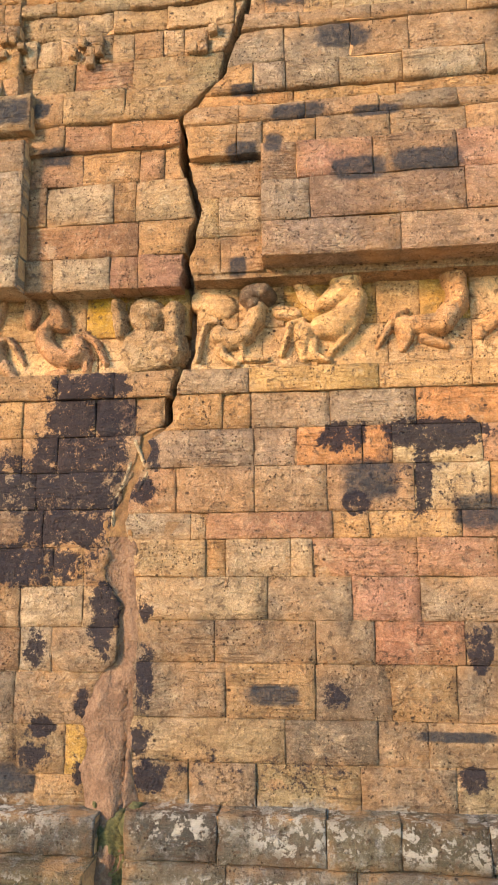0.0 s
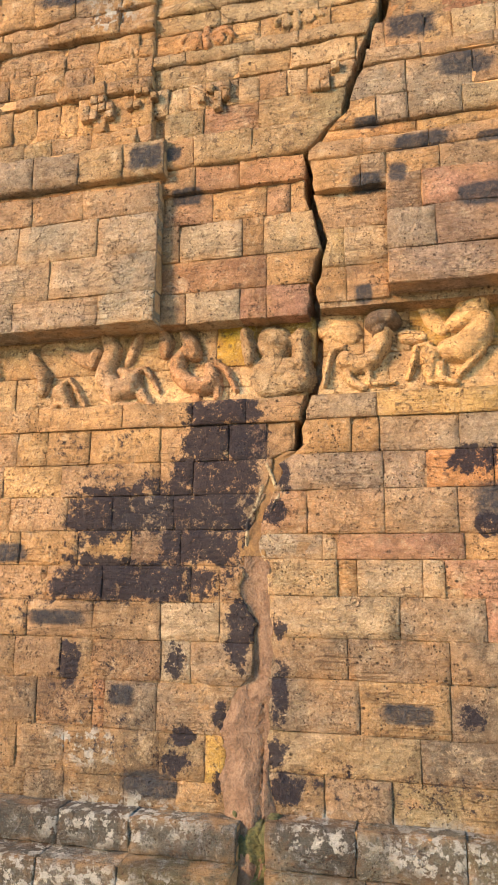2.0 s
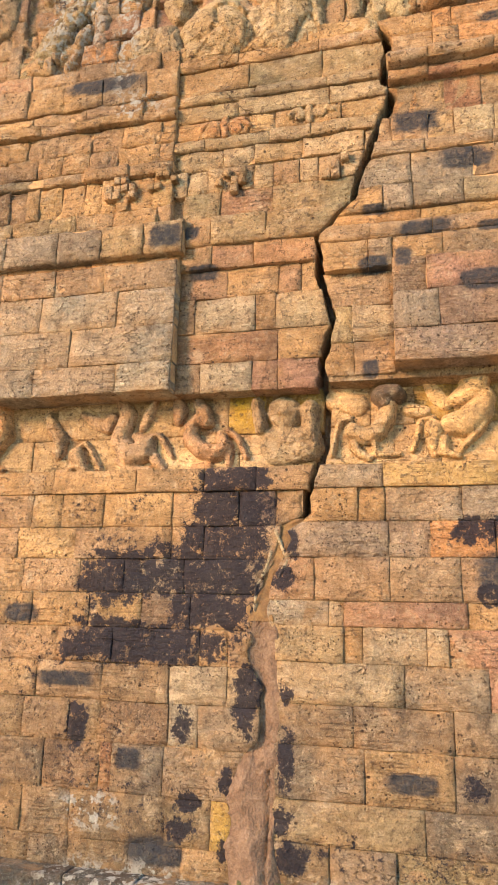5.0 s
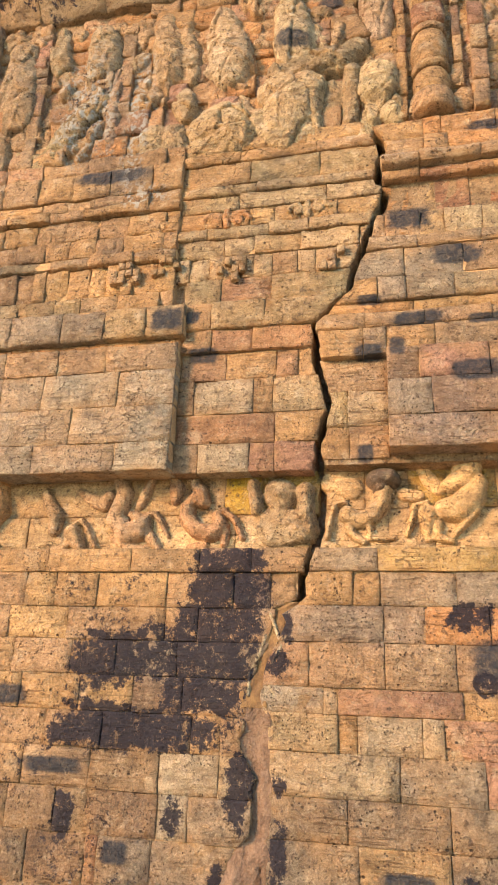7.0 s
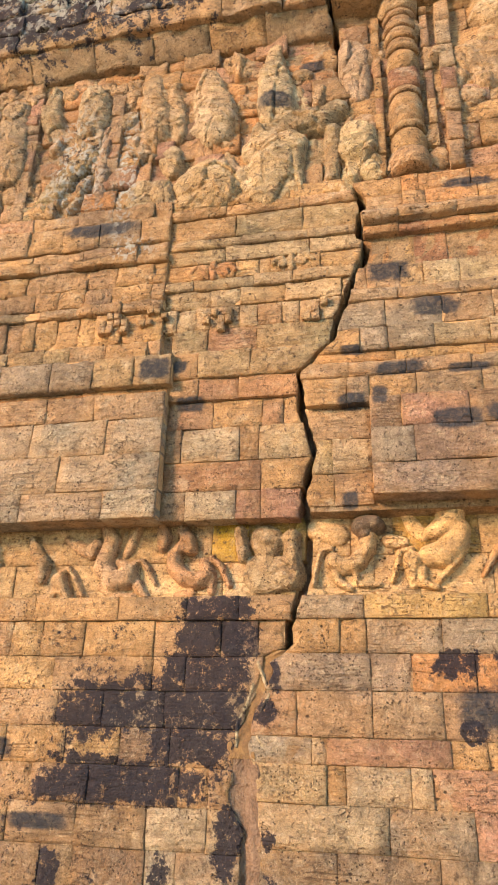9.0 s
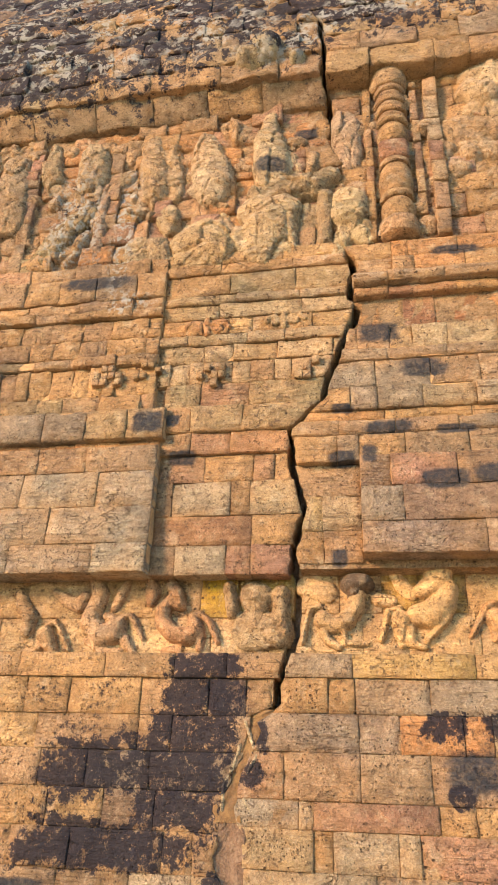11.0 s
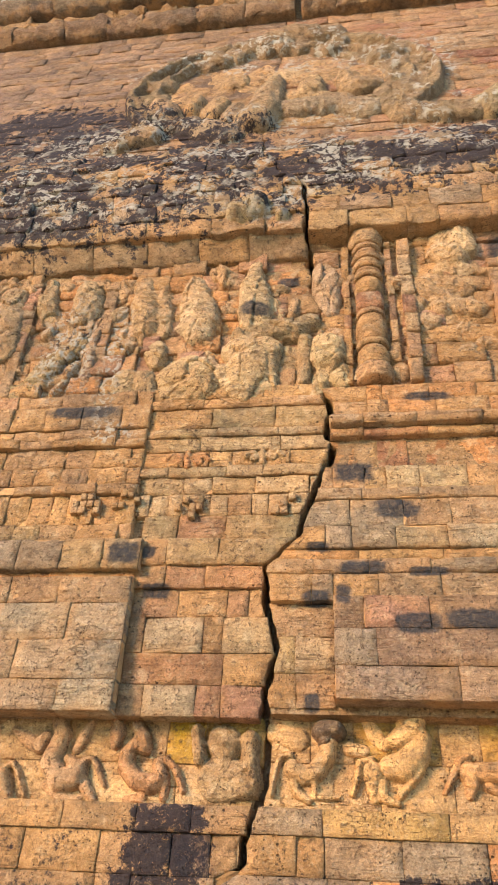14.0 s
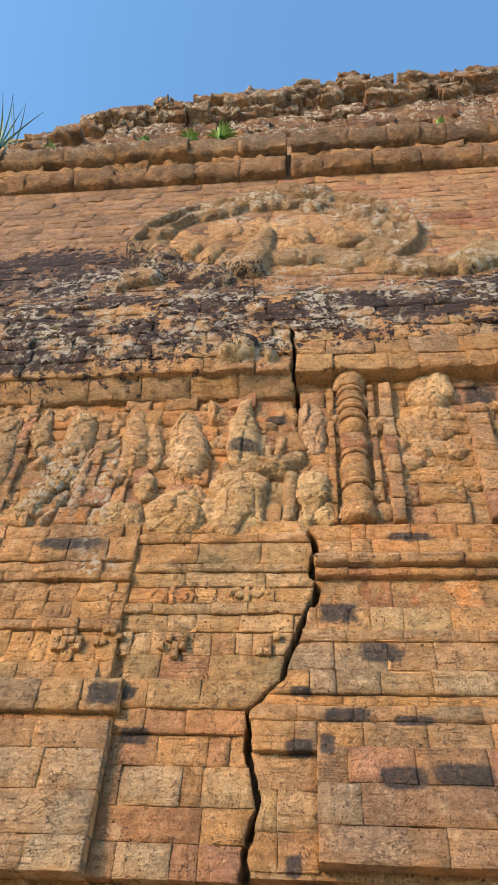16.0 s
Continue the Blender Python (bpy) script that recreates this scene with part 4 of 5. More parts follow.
for x, c in ((-4.72, GOLD), (-4.06, OCHRE), (1.22, GOLD), (1.96, GOLD)):
    creature("rearing sandstone beast, too worn to make out", c,
             [[(x, 2.95, 0.05, 0.06), (x + 0.1, 3.08, 0.08, 0.1), (x + 0.28, 3.05, 0.09, 0.12), (x + 0.38, 3.2, 0.09, 0.12), (x + 0.34, 3.4, 0.08, 0.11)],
              [(x + 0.05, 3.2, 0.025, 0.06), (x - 0.04, 3.16, 0.026, 0.08), (x - 0.08, 2.95, 0.022, 0.06)], [(x + 0.25, 2.95, 0.04, 0.06), (x + 0.4, 2.89, 0.03, 0.05)]])
tagged(relief("relief_medallion", [[(-1.27, 3.27, 0.13, 0.10)], [(-1.27, 3.27, 0.07, 0.13)], [(-1.30, 3.02, 0.17, 0.08), (-1.12, 3.02, 0.14, 0.10)], [(-1.08, 3.30, 0.07, 0.10), (-1.05, 3.0, 0.06, 0.12)],
                               [(-1.48, 3.36, 0.05, 0.09), (-1.46, 3.16, 0.05, 0.10)]], 4.585, 0.012, (0.56, 0.38, 0.2), seed=4.0), "worn round sandstone boss beside the crack", "relief")
tagged(relief("relief_boss", [[(-0.52, 3.38, 0.09, 0.17), (-0.43, 3.38, 0.07, 0.19)], [(-0.5, 3.30, 0.06, 0.14)]], 4.585, 0.012, (0.10, 0.09, 0.08), seed=6.0), "blackened broken sandstone boss under the cornice", "relief")

# ---------------------------------------------------------------- carved scrolls between the mouldings
SCROLLS = [(-1.78, 5.78, 0.42, (0.56, 0.28, 0.12)), (-2.42, 5.80, 0.34, (0.52, 0.34, 0.17)), (-2.95, 5.62, 0.36, (0.34, 0.22, 0.13)), (-1.05, 5.80, 0.36, (0.54, 0.37, 0.19)), (-3.5, 5.8, 0.4, (0.48, 0.31, 0.16))]
for k, (x, z, w, c) in enumerate(SCROLLS):
    curl = []
    for side in (-1, 1):
        curl.append([(x + side * w * (0.26 + 0.22 * math.cos(t * 0.9) * (1 - t / 8)), z + 0.075 * math.sin(t * 0.9) * (1 - t / 9), 0.026, 0.024) for t in range(8)])
        curl.append([(x + side * w * 0.24, z, 0.03, 0.028)])
    curl.append([(x, z - 0.07, 0.03, 0.04), (x, z + 0.07, 0.03, 0.03)])
    tagged(relief("relief_scroll", curl, 4.39 if x < -0.6 else 4.44, 0.010, c, rough=0.010, seed=50 + 1.3 * k), "worn carved scroll ornament in the sandstone moulding", "relief", "scrolls of the moulding")

# ---------------------------------------------------------------- stepped frets in the mouldings
def fret(x, z, w, h, y, colour, label):
    """A broken stepped fret: small square blocks standing proud of the moulding."""
    top = tagged(empty("fret_panel", (x, y, z)), label, "relief", "frets of the moulding")
    for row in range(3):
        for i in range(4):
            if random.random() < 0.5:
                a, b = x + w * (i / 4 - 0.5), z + h * row / 3
                o = block("stone", a, a + 0.9 * w / 4, b, b + 0.92 * h / 3, y - random.uniform(0.0, 0.014), tone([colour, colour, TAN]), None, STONE, depth=0.08, worn=0.004, rough=0.003, jut=0.004)
                o.parent, o.matrix_parent_inverse = top, Matrix.Translation((-x, -y, -z))


fret(-1.71, 5.13, 0.27, 0.24, 4.37, (0.60, 0.40, 0.20), "broken stepped fret with a dark hollow in the sandstone moulding")
fret(-2.68, 5.18, 0.28, 0.22, 4.34, (0.54, 0.36, 0.19), "worn stepped fret in the olive sandstone moulding")
fret(-2.30, 5.23, 0.27, 0.18, 4.34, (0.58, 0.38, 0.18), "worn stepped fret with black hollows in the sandstone moulding")
fret(-0.88, 5.16, 0.31, 0.22, 4.37, (0.56, 0.40, 0.22), "worn stepped fret beside the crack")

# ---------------------------------------------------------------- statue storey
BACK = 4.46
def statue(label, colour, strokes):
    """A broken statue of the upper storey, in broken facets."""
    k = round(5.1 * strokes[0][0][0] + strokes[0][0][1], 2)
    strokes = [[(x, z, 1.12 * r, 0.66 * h) for x, z, r, h in line] for line in strokes]
    return tagged(relief("statue_fragment", strokes, BACK, 0.013, colour, seed=k, rough=0.012, power=0.36, chunk=0.04), label, "statue", "broken statues of the upper storey")


statue("bell-skirted sandstone torso with a dark hem", (0.62, 0.45, 0.25),
       [[(-1.24, 8.57, 0.074, 0.12), (-1.24, 8.37, 0.105, 0.18)],
        [(-1.25, 8.2, 0.161, 0.24), (-1.23, 7.99, 0.186, 0.28), (-1.21, 7.75, 0.192, 0.3)],
        [(-1.2, 7.62, 0.174, 0.22)],
        [(-0.99, 7.91, 0.074, 0.12), (-0.94, 7.72, 0.074, 0.14)]])
statue("bell-skirted sandstone torso, broken above the waist", (0.60, 0.43, 0.25),
       [[(-1.94, 8.38, 0.087, 0.12), (-1.92, 8.16, 0.151, 0.2)],
        [(-1.89, 7.94, 0.203, 0.26), (-1.84, 7.64, 0.215, 0.3), (-1.84, 7.51, 0.174, 0.26)],
        [(-2.01, 7.58, 0.116, 0.16)]])
statue("slender drum-shaped sandstone torso, faceless and worn", (0.58, 0.40, 0.22),
       [[(-2.59, 8.39, 0.128, 0.16), (-2.54, 8.11, 0.139, 0.22), (-2.5, 7.85, 0.151, 0.26), (-2.46, 7.63, 0.145, 0.25)],
        [(-2.35, 8.13, 0.104, 0.12), (-2.27, 7.82, 0.104, 0.16), (-2.26, 7.56, 0.093, 0.14)],
        [(-2.38, 7.33, 0.075, 0.12), (-2.27, 7.16, 0.087, 0.14)]])
statue("broken drum-shaped sandstone torso without a head", (0.54, 0.39, 0.22),
       [[(-3.25, 8.3, 0.162, 0.2), (-3.23, 8.09, 0.18, 0.26), (-3.22, 7.89, 0.174, 0.24)],
        [(-3.36, 7.71, 0.075, 0.14), (-3.33, 7.6, 0.07, 0.12)],
        [(-2.89, 7.85, 0.099, 0.12), (-2.8, 7.93, 0.087, 0.12)]])
statue("weathered wedge of carved sandstone", (0.46, 0.34, 0.19),
       [[(-3.75, 8.53, 0.046, 0.08), (-3.75, 8.27, 0.104, 0.16), (-3.72, 8.02, 0.133, 0.2), (-3.64, 7.81, 0.104, 0.16)],
        [(-4.16, 8.28, 0.046, 0.08), (-4.17, 7.87, 0.046, 0.08), (-4.16, 7.53, 0.046, 0.08)]])
statue("leaning sandstone limb of a broken statue", (0.42, 0.33, 0.17),
       [[(-3.68, 6.8, 0.116, 0.12), (-3.53, 7.02, 0.133, 0.2), (-3.36, 7.24, 0.133, 0.22), (-3.15, 7.48, 0.116, 0.18)],
        [(-3.13, 7.54, 0.116, 0.14), (-3.06, 7.74, 0.099, 0.1)],
        [(-3.78, 6.7, 0.104, 0.1), (-3.96, 6.83, 0.128, 0.1)]])
statue("lichen-spotted broken sandstone post", (0.44, 0.30, 0.20),
       [[(-3.04, 7.78, 0.064, 0.12), (-3.03, 7.24, 0.075, 0.16), (-3.04, 6.93, 0.081, 0.16), (-3.0, 6.59, 0.087, 0.12)]])
statue("rounded broken block of carved sandstone drapery", (0.58, 0.41, 0.21),
       [[(-2.06, 6.84, 0.186, 0.2), (-1.87, 6.89, 0.244, 0.28), (-1.77, 6.74, 0.232, 0.28)],
        [(-2.07, 6.62, 0.128, 0.16), (-1.84, 6.6, 0.145, 0.18)],
        [(-1.74, 7.18, 0.087, 0.1), (-1.89, 7.18, 0.087, 0.08)]])
statue("crumbling sandstone mass of an unreadable carving", (0.56, 0.40, 0.22),
       [[(-2.6, 6.89, 0.128, 0.14), (-2.6, 6.67, 0.128, 0.14)],
        [(-2.37, 6.87, 0.116, 0.18), (-2.33, 6.64, 0.104, 0.14)],
        [(-2.32, 7.29, 0.116, 0.18), (-2.27, 7.12, 0.099, 0.14)],
        [(-2.48, 6.66, 0.087, 0.12)]])
statue("massive seated sandstone lap, head and arms lost", (0.66, 0.48, 0.26),
       [[(-1.35, 7.21, 0.186, 0.22), (-1.13, 7.18, 0.198, 0.26), (-1.21, 6.95, 0.248, 0.28), (-1.27, 6.71, 0.248, 0.22)],
        [(-1.09, 6.77, 0.143, 0.22), (-1.05, 6.62, 0.093, 0.16)],
        [(-1.51, 6.82, 0.174, 0.18), (-1.59, 6.67, 0.124, 0.12)]])
statue("broken ledge slab of olive sandstone above the lap", (0.40, 0.30, 0.17),
       [[(-1.32, 7.44, 0.136, 0.2), (-1.07, 7.45, 0.143, 0.24), (-0.79, 7.46, 0.136, 0.24), (-0.6, 7.59, 0.105, 0.22)],
        [(-0.65, 7.3, 0.081, 0.22), (-0.66, 6.97, 0.074, 0.2), (-0.67, 6.73, 0.068, 0.16)],
        [(-0.82, 7.15, 0.112, 0.1), (-0.85, 6.91, 0.124, 0.08)]])
statue("rounded sandstone pot-bellied fragment beside the crack", (0.66, 0.50, 0.27),
       [[(-0.42, 7.19, 0.174, 0.26), (-0.43, 7.02, 0.18, 0.3)],
        [(-0.32, 6.81, 0.136, 0.2), (-0.27, 6.73, 0.112, 0.14)],
        [(-0.5, 6.75, 0.105, 0.16), (-0.55, 6.53, 0.081, 0.14)]])
statue("standing sandstone torso beside the crack, pale and worn", (0.62, 0.42, 0.26),
       [[(-0.43, 8.4, 0.13, 0.16), (-0.42, 8.2, 0.143, 0.2), (-0.41, 7.92, 0.136, 0.18), (-0.39, 7.74, 0.093, 0.12)],
        [(-0.35, 7.43, 0.112, 0.1), (-0.31, 7.34, 0.093, 0.1)]])
statue("bulky turban-shaped sandstone boss under the eaves", (0.60, 0.43, 0.24),
       [[(0.91, 8.84, 0.136, 0.18), (1.11, 8.9, 0.174, 0.24), (1.14, 8.65, 0.155, 0.24)],
        [(0.87, 8.59, 0.136, 0.22), (1.03, 8.52, 0.155, 0.26)],
        [(0.92, 8.34, 0.124, 0.12), (1.1, 8.31, 0.136, 0.12)]])
statue("swelling sandstone bracket with a hollow below", (0.52, 0.34, 0.18),
       [[(0.62, 8.06, 0.136, 0.16), (0.81, 7.87, 0.112, 0.16), (1.0, 7.73, 0.105, 0.16), (1.17, 7.67, 0.112, 0.14)],
        [(0.74, 8.13, 0.155, 0.1), (1.01, 8.05, 0.186, 0.1)]])
statue("worn sandstone figure at the storey's far end", (0.44, 0.31, 0.18),
       [[(-4.2, 8.3, 0.16, 0.16), (-4.2, 7.9, 0.2, 0.22), (-4.15, 7.4, 0.2, 0.2)], [(-4.3, 7.2, 0.1, 0.12), (-4.28, 6.8, 0.12, 0.14)]])

lumps = random.Random(12)
litter = []
for _ in range(150):
    x, z, r = lumps.uniform(-5.2, 2.4), lumps.uniform(6.72, 8.55), lumps.uniform(0.04, 0.11)
    if abs(x - follow(CRACK, z)) > r + 0.08:
        litter.append([(x, z, r, lumps.uniform(0.03, 0.09)), (x + lumps.uniform(-0.12, 0.12), z + lumps.uniform(-0.04, 0.16), r, lumps.uniform(0.03, 0.08))])
tagged(relief("broken_carving", litter, BACK - 0.01, 0.018, (0.54, 0.36, 0.20), seed=77.0, rough=0.014, power=0.2, chunk=0.06), "broken sandstone carving between the statues", "relief", kind="stuff")


def ribbon(name, x0, x1, z0, z1, y, out, colour, label, lean=0.0, category="pilaster"):
    """A narrow pilaster made of worn drums, as one thing with its blocks."""
    top = tagged(empty(name, (0.5 * (x0 + x1), y, z0)), label, category)
    z = z0
    while z < z1 - 0.02:
        h = min(random.uniform(0.2, 0.42), z1 - z)
        dx = lean * (z - z0) + random.uniform(-0.008, 0.008)
        o = block("drum", x0 + dx, x1 + dx, z, z + h, y - out, tone([colour, tuple(0.85 * v for v in colour), PINK]), None, STONE, depth=out + 0.05, rough=0.02, cell=0.05, worn=0.02)
        o.parent, o.matrix_parent_inverse = top, Matrix.Translation((-0.5 * (x0 + x1), -y, -z0))
        z += h
    return top


ribbon("pilaster", -0.24, -0.16, 6.66, 8.78, BACK, 0.08, OCHRE, "thin worn sandstone pilaster of stacked pieces")
ribbon("pilaster", 0.25, 0.33, 6.95, 8.84, BACK, 0.07, (0.52, 0.36, 0.2), "thin worn sandstone pilaster of stacked pieces")
ribbon("pilaster", 0.40, 0.54, 6.66, 8.86, BACK, 0.10, (0.54, 0.38, 0.22), "broad worn sandstone pilaster with a pink block")
ribbon("pilaster", -3.02, -2.88, 6.66, 8.45, BACK, 0.06, (0.46, 0.32, 0.2), "lichen-spotted sandstone pilaster between broken statues")
ribbon("pilaster", -4.0, -3.86, 6.66, 8.5, BACK, 0.06, (0.40, 0.28, 0.17), "lichen-spotted sandstone pilaster between broken statues")
ribbon("pilaster", -4.8, -4.5, 6.66, 8.7, BACK, 0.14, (0.44, 0.31, 0.2), "weathered sandstone pilaster at the wall's far end")
ribbon("pilaster", 1.36, 1.60, 6.66, 8.4, BACK, 0.12, (0.5, 0.34, 0.2), "weathered sandstone pilaster at the wall's far end")
ribbon("pilaster", 1.95, 2.3, 6.66, 8.9, BACK, 0.14, (0.5, 0.34, 0.2), "weathered sandstone pilaster at the wall's far end")


def colonnette(x, y, z0, z1, r):
    """An engaged turned column of rings, bulbs and a square pink block."""
    top = tagged(empty("colonnette", (x, y, z0)), "engaged sandstone column with turned rings and a bulbous shaft", "column")
    pieces = [("foot", 0.0, 0.20, 1.12, 0.0), ("bulb", 0.20, 0.46, 0.86, 0.16), ("ring", 0.46, 0.54, 1.0, 0.03), ("bulb", 0.54, 0.92, 0.84, 0.20), ("ring", 0.92, 0.99, 0.92, 0.03), ("collar", 0.99, 1.24, 0.96, 0.0),
              ("shaft", 1.24, 1.50, 0.84, 0.16)] + [("ring", 1.50 + 0.08 * i, 1.58 + 0.08 * i, (0.98, 0.86)[i % 2], 0.04) for i in range(7)] + [("capital", 2.06, 2.32, 1.16, 0.02)]
    s = (z1 - z0) / 2.32
    for name, a, b, k, swell in pieces:
        verts, faces, n, m = [], [], 20, 6
        for j in range(m + 1):
            v = j / m
            rr = r * k * (0.90 + swell * math.sin(math.pi * v) + 0.06 * math.sin(math.pi * v) ** 0.5)
            if j in (0, m):
                rr *= 0.965
            for i in range(n):
                t = 2 * math.pi * i / n
                q = rr
                if name == "collar":
                    q = min(rr / max(abs(math.cos(t)), abs(math.sin(t))), rr * 1.3) * 0.9
                zz = (a + (b - a) * v) * s
                q *= 1 + 0.05 * wob(math.cos(t), math.sin(t), zz + z0, 2.5) + 0.05 * wob(math.cos(t), math.sin(t), zz + z0, 7.0)
                verts.append((q * math.cos(t), q * math.sin(t), zz))
        for j in range(m):
            for i in range(n):
                c = (i + 1) % n
                faces.append((j * n + i, j * n + c, (j + 1) * n + c, (j + 1) * n + i))
        faces.append(tuple(range(n))[::-1])
        faces.append(tuple(m * n + i for i in range(n)))
        mesh_object(name, verts, faces, STONE, top, tone([(0.50, 0.24, 0.13)] if name == "collar" else [OCHRE, (0.56, 0.38, 0.2), TAN]))
    return top


colonnette(0.05, BACK - 0.02, 6.66, 8.98, 0.18)
colonnette(2.75, BACK - 0.06, 6.66, 8.98, 0.19)

# ---------------------------------------------------------------- great arch on the roof face
ARCH_Y = lambda z: core_y(z) - 0.05
vault = random.Random(5)
ring, bands = [], [[], []]
for i in range(33):
    t = radians(-42 + 264 * i / 32)
    c, v, wide = math.cos(t), math.sin(t), 0.9 + 0.5 * max(0.0, math.cos(t))       # the band is broader on its east side
    if 0.25 < vault.random() or c > 0:
        h = vault.uniform(0.06, 0.20)
        ring.append([(-1.09 + (2.36 - 0.34 * wide) * c, 13.5 + (1.92 - 0.34 * wide) * v, 0.19, h), (-1.09 + 2.36 * c, 13.5 + 1.92 * v, 0.2, h)])
    bands[0].append((-1.09 + 2.52 * c, 13.5 + 2.06 * v, 0.09, 0.20))
    bands[1].append((-1.09 + 2.10 * c, 13.5 + 1.68 * v, 0.07, 0.17))
crest = [[(-1.6, 15.35, 0.3, 0.24), (-0.9, 15.6, 0.34, 0.32), (-0.2, 15.5, 0.28, 0.26)], [(-3.1, 12.0, 0.26, 0.2), (-3.6, 11.8, 0.24, 0.14)], [(0.8, 12.0, 0.26, 0.2), (1.7, 11.9, 0.26, 0.16)]]
tagged(relief("arch_moulding", ring + bands + crest, ARCH_Y, 0.03, (0.36, 0.26, 0.15), EAVE, 0.016, 21.0, 0.26, 0.05), "great horseshoe arch moulding of lichened sandstone", "arch")
plate = [[(-1.09 + u, 13.3, 1.3, 0.03)] for u in (-0.75, -0.4, 0.0, 0.4, 0.75)]
tagged(relief("arch_recess", plate, ARCH_Y, 0.05, (0.62, 0.38, 0.18), EAVE, 0.015, 25.0, 0.1, 0.05), "sunken orange stone field within the great arch", "arch")


def bust(label, colour, strokes):
    """A crumbling figure of the great arch."""
    strokes = [[(x, z, r, 0.7 * h) for x, z, r, h in line] for line in strokes]
    return tagged(relief("carved_figure", strokes, ARCH_Y, 0.028, colour, EAVE, 0.014, round(3.7 * strokes[0][0][0], 2), 0.42, 0.04), label, "statue", "figures of the great arch")


bust("crumbling rounded sandstone figure within the great arch", (0.50, 0.33, 0.18),
     [[(-3.03, 13.03, 0.238, 0.3), (-2.88, 12.63, 0.29, 0.32)],
      [(-3.12, 12.33, 0.198, 0.2), (-2.61, 12.29, 0.224, 0.2)]])
bust("leaning broken sandstone figure within the great arch", (0.62, 0.40, 0.20),
     [[(-2.46, 13.14, 0.172, 0.26), (-2.48, 12.8, 0.172, 0.24)],
      [(-2.07, 12.99, 0.198, 0.22), (-2.15, 12.66, 0.211, 0.24)],
      [(-1.85, 13.91, 0.29, 0.14)]])
bust("tall broken sandstone centre figure within the great arch", (0.48, 0.34, 0.19),
     [[(-1.19, 13.71, 0.172, 0.24), (-1.28, 13.13, 0.251, 0.34), (-1.31, 12.58, 0.29, 0.42), (-1.46, 12.18, 0.33, 0.4)],
      [(-1.76, 12.63, 0.198, 0.26), (-1.85, 12.32, 0.198, 0.22)]])
bust("sandstone bust with a dark cap within the great arch", (0.62, 0.42, 0.22),
     [[(-0.58, 13.46, 0.211, 0.32), (-0.58, 13.11, 0.238, 0.34)],
      [(-0.83, 12.97, 0.172, 0.2), (-0.33, 12.86, 0.172, 0.2)],
      [(-1.02, 14.06, 0.33, 0.12)]])
bust("crumbling sandstone figure beside the arch band", (0.54, 0.37, 0.2),
     [[(-0.03, 13.58, 0.172, 0.3), (0.12, 13.15, 0.304, 0.3), (0.35, 13.19, 0.238, 0.26)]])
bust("lichened sandstone ledge below the great arch", (0.40, 0.30, 0.19),
     [[(-0.98, 12.55, 0.264, 0.24), (-0.6, 12.57, 0.304, 0.28), (-0.17, 12.58, 0.29, 0.26), (0.25, 12.33, 0.29, 0.24)],
      [(-2.45, 12.27, 0.33, 0.2), (-1.87, 11.92, 0.33, 0.2)]])
bust("rounded lichened sandstone hump beside the great arch", (0.42, 0.32, 0.17),
     [[(2.0, 12.0, 0.34, 0.3), (2.3, 12.3, 0.36, 0.36), (2.8, 12.2, 0.34, 0.34)], [(3.3, 12.5, 0.3, 0.3)]])
tagged(relief("stone_lump", [[(-1.45, 9.25, 0.18, 0.22), (-1.25, 9.35, 0.2, 0.26)], [(-0.95, 9.2, 0.12, 0.16)]], 4.2, 0.03, (0.52, 0.42, 0.24), EAVE, 0.03, 44.0, 0.45, 0.05), "mossy sandstone lump on the eaves", "stone")


# ---------------------------------------------------------------- mud in the foot of the crack
def crack_fill(name, z0, z1, face, material):
    verts, faces, n = [], [], 22
    zs = [z0 + 0.03 * i for i in range(int((z1 - z0) / 0.03) + 2)]
    for z in zs:
        a, b = crack_x(z, -1) - 0.04, crack_x(z, 1) + 0.04
        swell = max(0.0, 1 - z / 0.95)
        for i in range(n + 1):
            u = i / n
            x = a + (b - a) * u
            y = face - 0.10 * swell * math.sin(math.pi * u) - 0.10 * max(0, 0.15 - z)
            y += 0.03 * wob(x, 0, z * 0.35, 9.0) + 0.014 * wob(x, 0, z, 22.0) + 0.008 * wob(x, 0, z, 50.0)
            y += 0.05 * max(0.0, 1 - abs(x - (-1.33 + 0.05 * wob(0, 0, z, 3.0))) / 0.012) * (z < 0.75)
            if i in (0, n):
                y += 0.09
            verts.append((x, y, z))
    w = n + 1
    for j in range(len(zs) - 1):
        for i in range(n):
            v = j * w + i
            faces.append((v, v + 1, v + w + 1, v + w))
    return mesh_object(name, verts, faces, material)


tagged(crack_fill("mud_fill", -0.6, 1.74, 4.47, MUD), "reddish dried mud filling the foot of the crack", "mud")
tagged(crack_fill("clay_fill", 1.72, 2.42, 4.462, CLAY), "ochre clay packed into the crack above the mud", "clay")


# added backing strip: catches light so the deep crack stays brown, not black
tagged(crack_fill("crack_backing", 2.40, 9.6, 4.70, MUD), "brown rubble deep inside the open crack", "rubble")


def lip(points, label):
    """A raised rim of pale mortar along the mud."""
    tagged(relief("mortar_rim", [[(x, z, 0.018, 0.03) for x, z in points]], 4.465, 0.008, (0.62, 0.50, 0.30), rough=0.006, seed=2.2), label, "mortar")


lip([(-1.30, 2.36), (-1.24, 2.22), (-1.21, 2.14), (-1.27, 2.02), (-1.30, 1.86), (-1.26, 1.80)], "pale cracked mortar rim along the mud-filled crack")
lip([(-1.33, 2.20), (-1.38, 2.06), (-1.44, 1.96), (-1.45, 1.80)], "pale cracked mortar rim along the mud-filled crack")


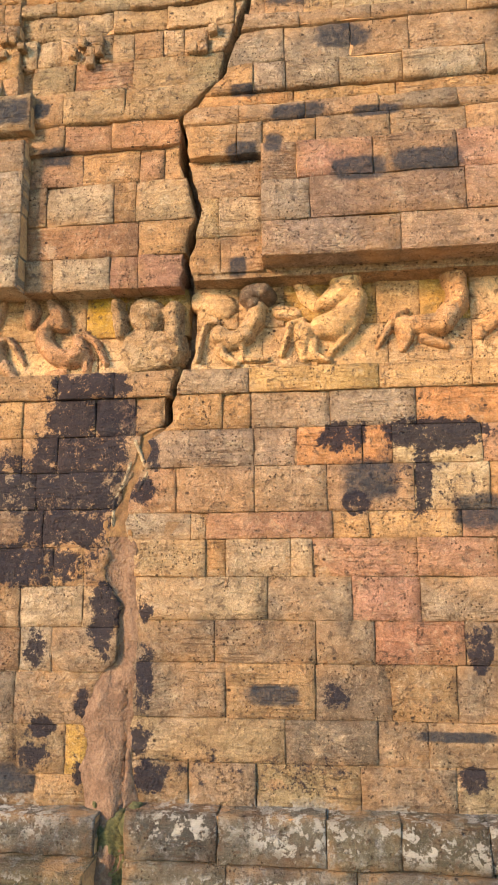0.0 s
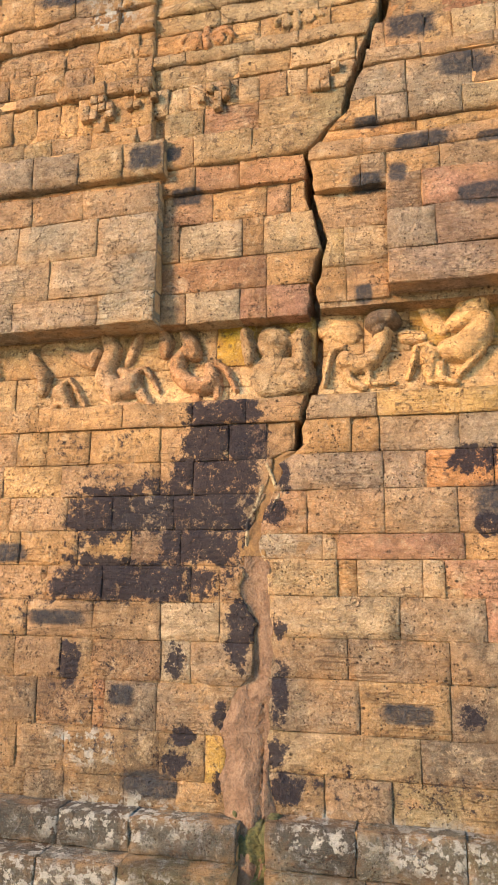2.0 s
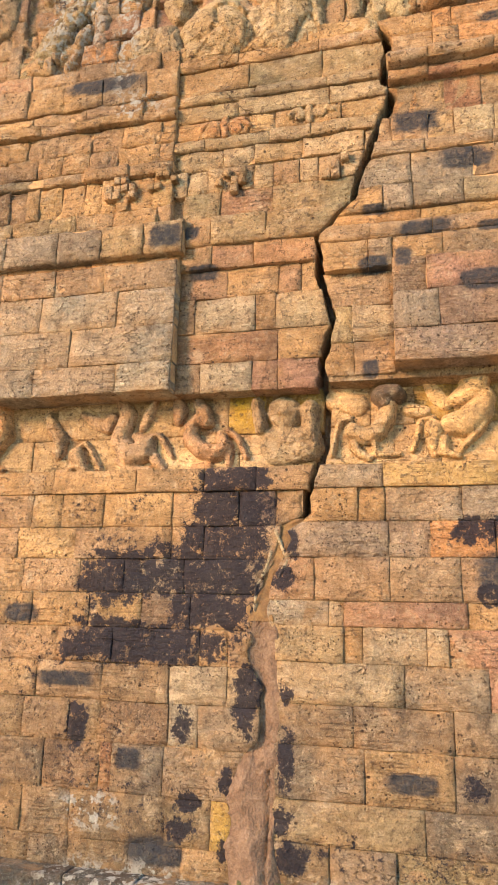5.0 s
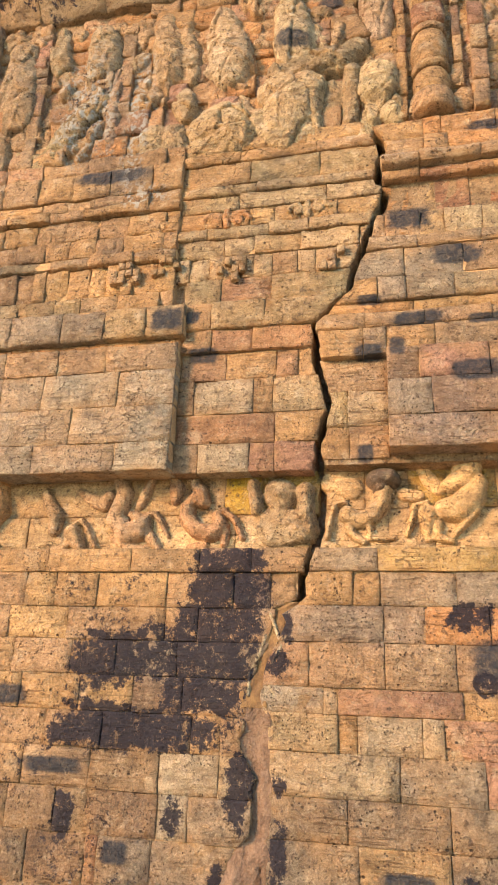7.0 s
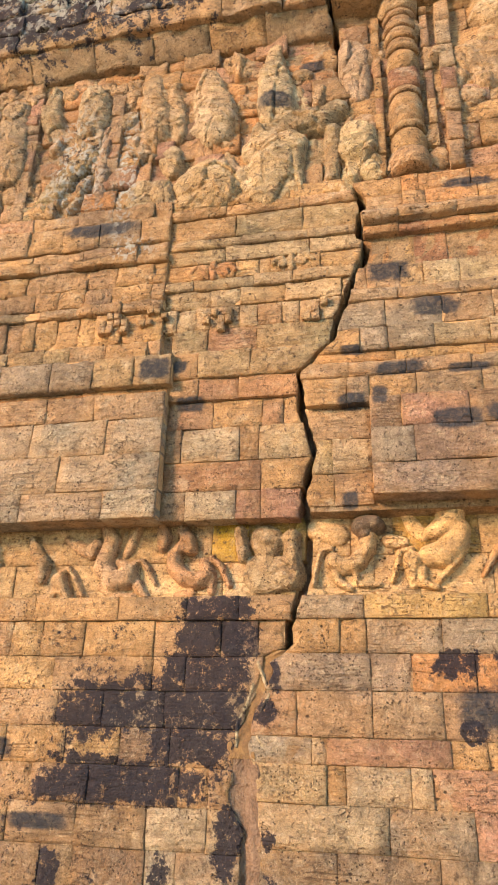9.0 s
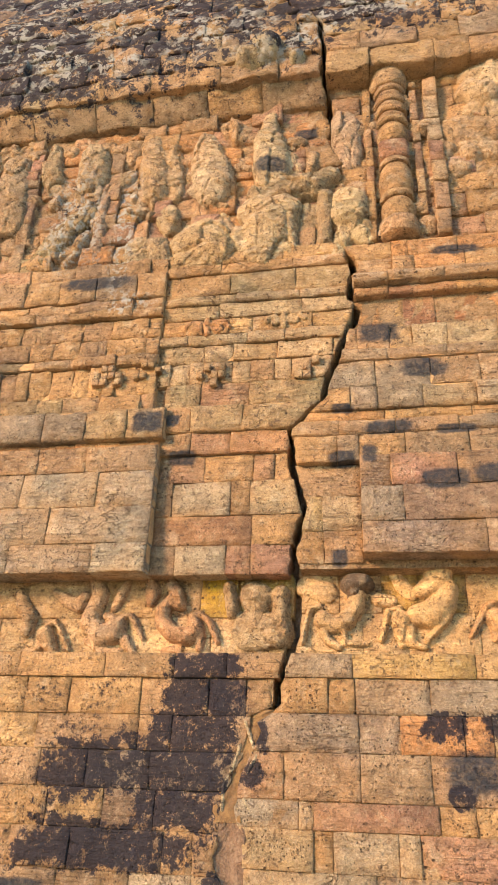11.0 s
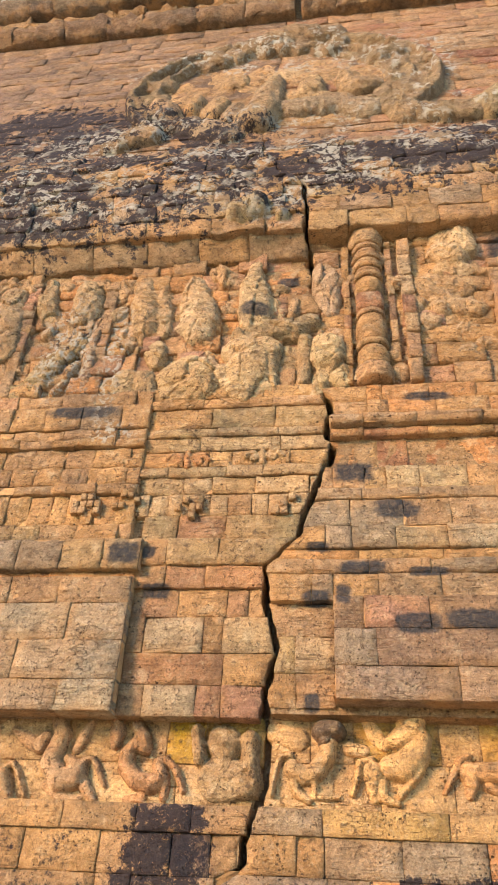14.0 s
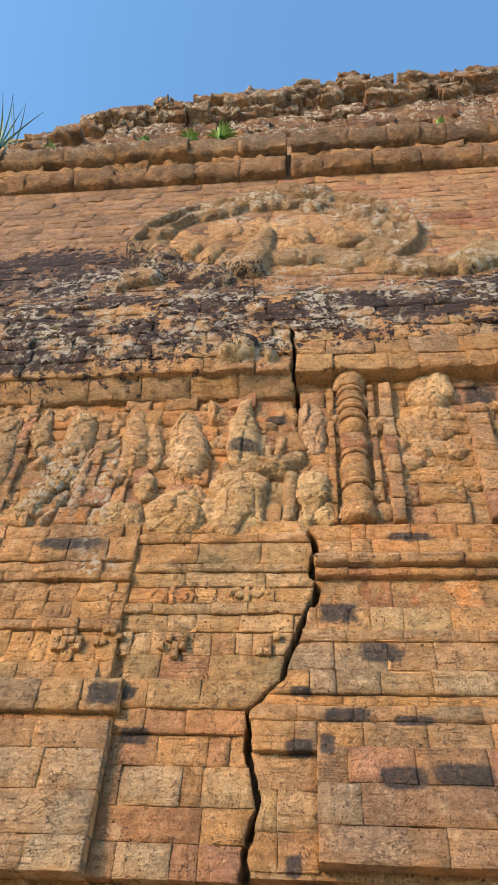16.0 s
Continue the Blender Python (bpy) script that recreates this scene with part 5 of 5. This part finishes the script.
# ---------------------------------------------------------------- plants
def clump(name, place, spread, height, count, width, material, label, category, seed, droop=0.5, stiff=False):
    """Leaves or blades rising from one root, each a folded tapering strip."""
    rnd = random.Random(seed)
    verts, faces = [], []
    for _ in range(count):
        a, r = rnd.uniform(0, 2 * math.pi), rnd.uniform(0.1, 1.0) * spread
        h, w = height * rnd.uniform(0.45, 1.0), width * rnd.uniform(0.7, 1.2)
        bx, by = rnd.uniform(-0.15, 0.15) * spread, rnd.uniform(-0.15, 0.15) * spread
        dx, dy = math.cos(a), math.sin(a)
        base = len(verts)
        for k in range(6):
            t = k / 5
            fx, fy = bx + dx * r * t ** 1.4, by + dy * r * t ** 1.4
            fz = h * (t - droop * t * t * (r / spread))
            ww = w * (math.sin(math.pi * min(1, 0.12 + 0.86 * t)) ** 0.8) if not stiff else w * (1 - 0.9 * t)
            verts += [(fx - dy * ww, fy + dx * ww, fz + 0.4 * ww), (fx, fy, fz), (fx + dy * ww, fy - dx * ww, fz + 0.4 * ww)]
        for k in range(5):
            for s in (0, 1):
                v = base + 3 * k + s
                faces.append((v, v + 1, v + 4, v + 3))
    ob = mesh_object(name, verts, faces, material)
    ob.location = place
    return tagged(ob, label, category)


TUFTS = [(-2.45, 4.98, 18.78, 0.42, 0.62, 60), (-3.2, 5.0, 18.78, 0.32, 0.3, 40), (-4.35, 5.0, 18.78, 0.22, 0.3, 26), (-6.6, 5.0, 18.75, 0.28, 0.3, 30), (-0.6, 5.05, 18.8, 0.2, 0.25, 20), (2.6, 5.05, 18.8, 0.25, 0.25, 24)]
for k, (x, y, z, s, h, c) in enumerate(TUFTS):
    clump("weed_tuft", (x, y, z), s, h, c, 0.035, LEAF, "small green weed rooted on the cornice", "plant", 40 + k)
for k, x in enumerate((-8.2, -7.8, -5.0, -4.5, -4.1, -3.4, -2.2, -1.1, -0.6, 0.4, 2.6, 3.1, 4.2)):
    z = skyline(x) - 0.1
    clump("weed_tuft", (x, 6.4, z), 0.25, 0.5, 12, 0.02, LEAF, "sparse green weed on the ruined wall top", "plant", 70 + k)
clump("reed_clump", (-9.05, 6.0, 21.4), 1.5, 2.6, 30, 0.035, REED, "blue-green reed clump on the broken wall end", "plant", 91, 0.55, True)
for k, (x, z, r) in enumerate(((-1.36, -0.34, 0.12), (-1.37, -0.12, 0.10), (-1.44, 0.03, 0.06), (-1.27, -0.02, 0.06))):
    tagged(relief("moss_patch", [[(x, z, r, 0.05), (x + 0.04, z + 0.1, 0.7 * r, 0.04)], [(x - 0.05, z + 0.06, 0.5 * r, 0.05)]], 4.36 if z < 0 else 4.42, 0.008, (0.2, 0.2, 0.05), MOSS, 0.014, 95.0 + k, 0.5, 0.02), "green moss at the foot of the crack", "moss")

# ---------------------------------------------------------------- rubble on the upper cornice
for k in range(16):
    x, w, h = -8.0 + 0.2 * k + random.uniform(-0.2, 0.2), random.uniform(0.4, 0.9), random.uniform(0.14, 0.28)
    level = 18.8 + (0.24 * (k % 3) if 3 < k < 13 else 0.0)
    o = block("loose_stone", x, x + w, level, level + h, 5.0 + 0.2 * (k % 3) + random.uniform(0, 0.15), tone([(0.13, 0.09, 0.065), (0.20, 0.15, 0.10), (0.17, 0.11, 0.08)]), None, EAVE, depth=0.7, rough=0.05, cell=0.12)
    tagged(o, "dark weathered sandstone block lying loose on the cornice", "stone", "loose stones on the cornice")
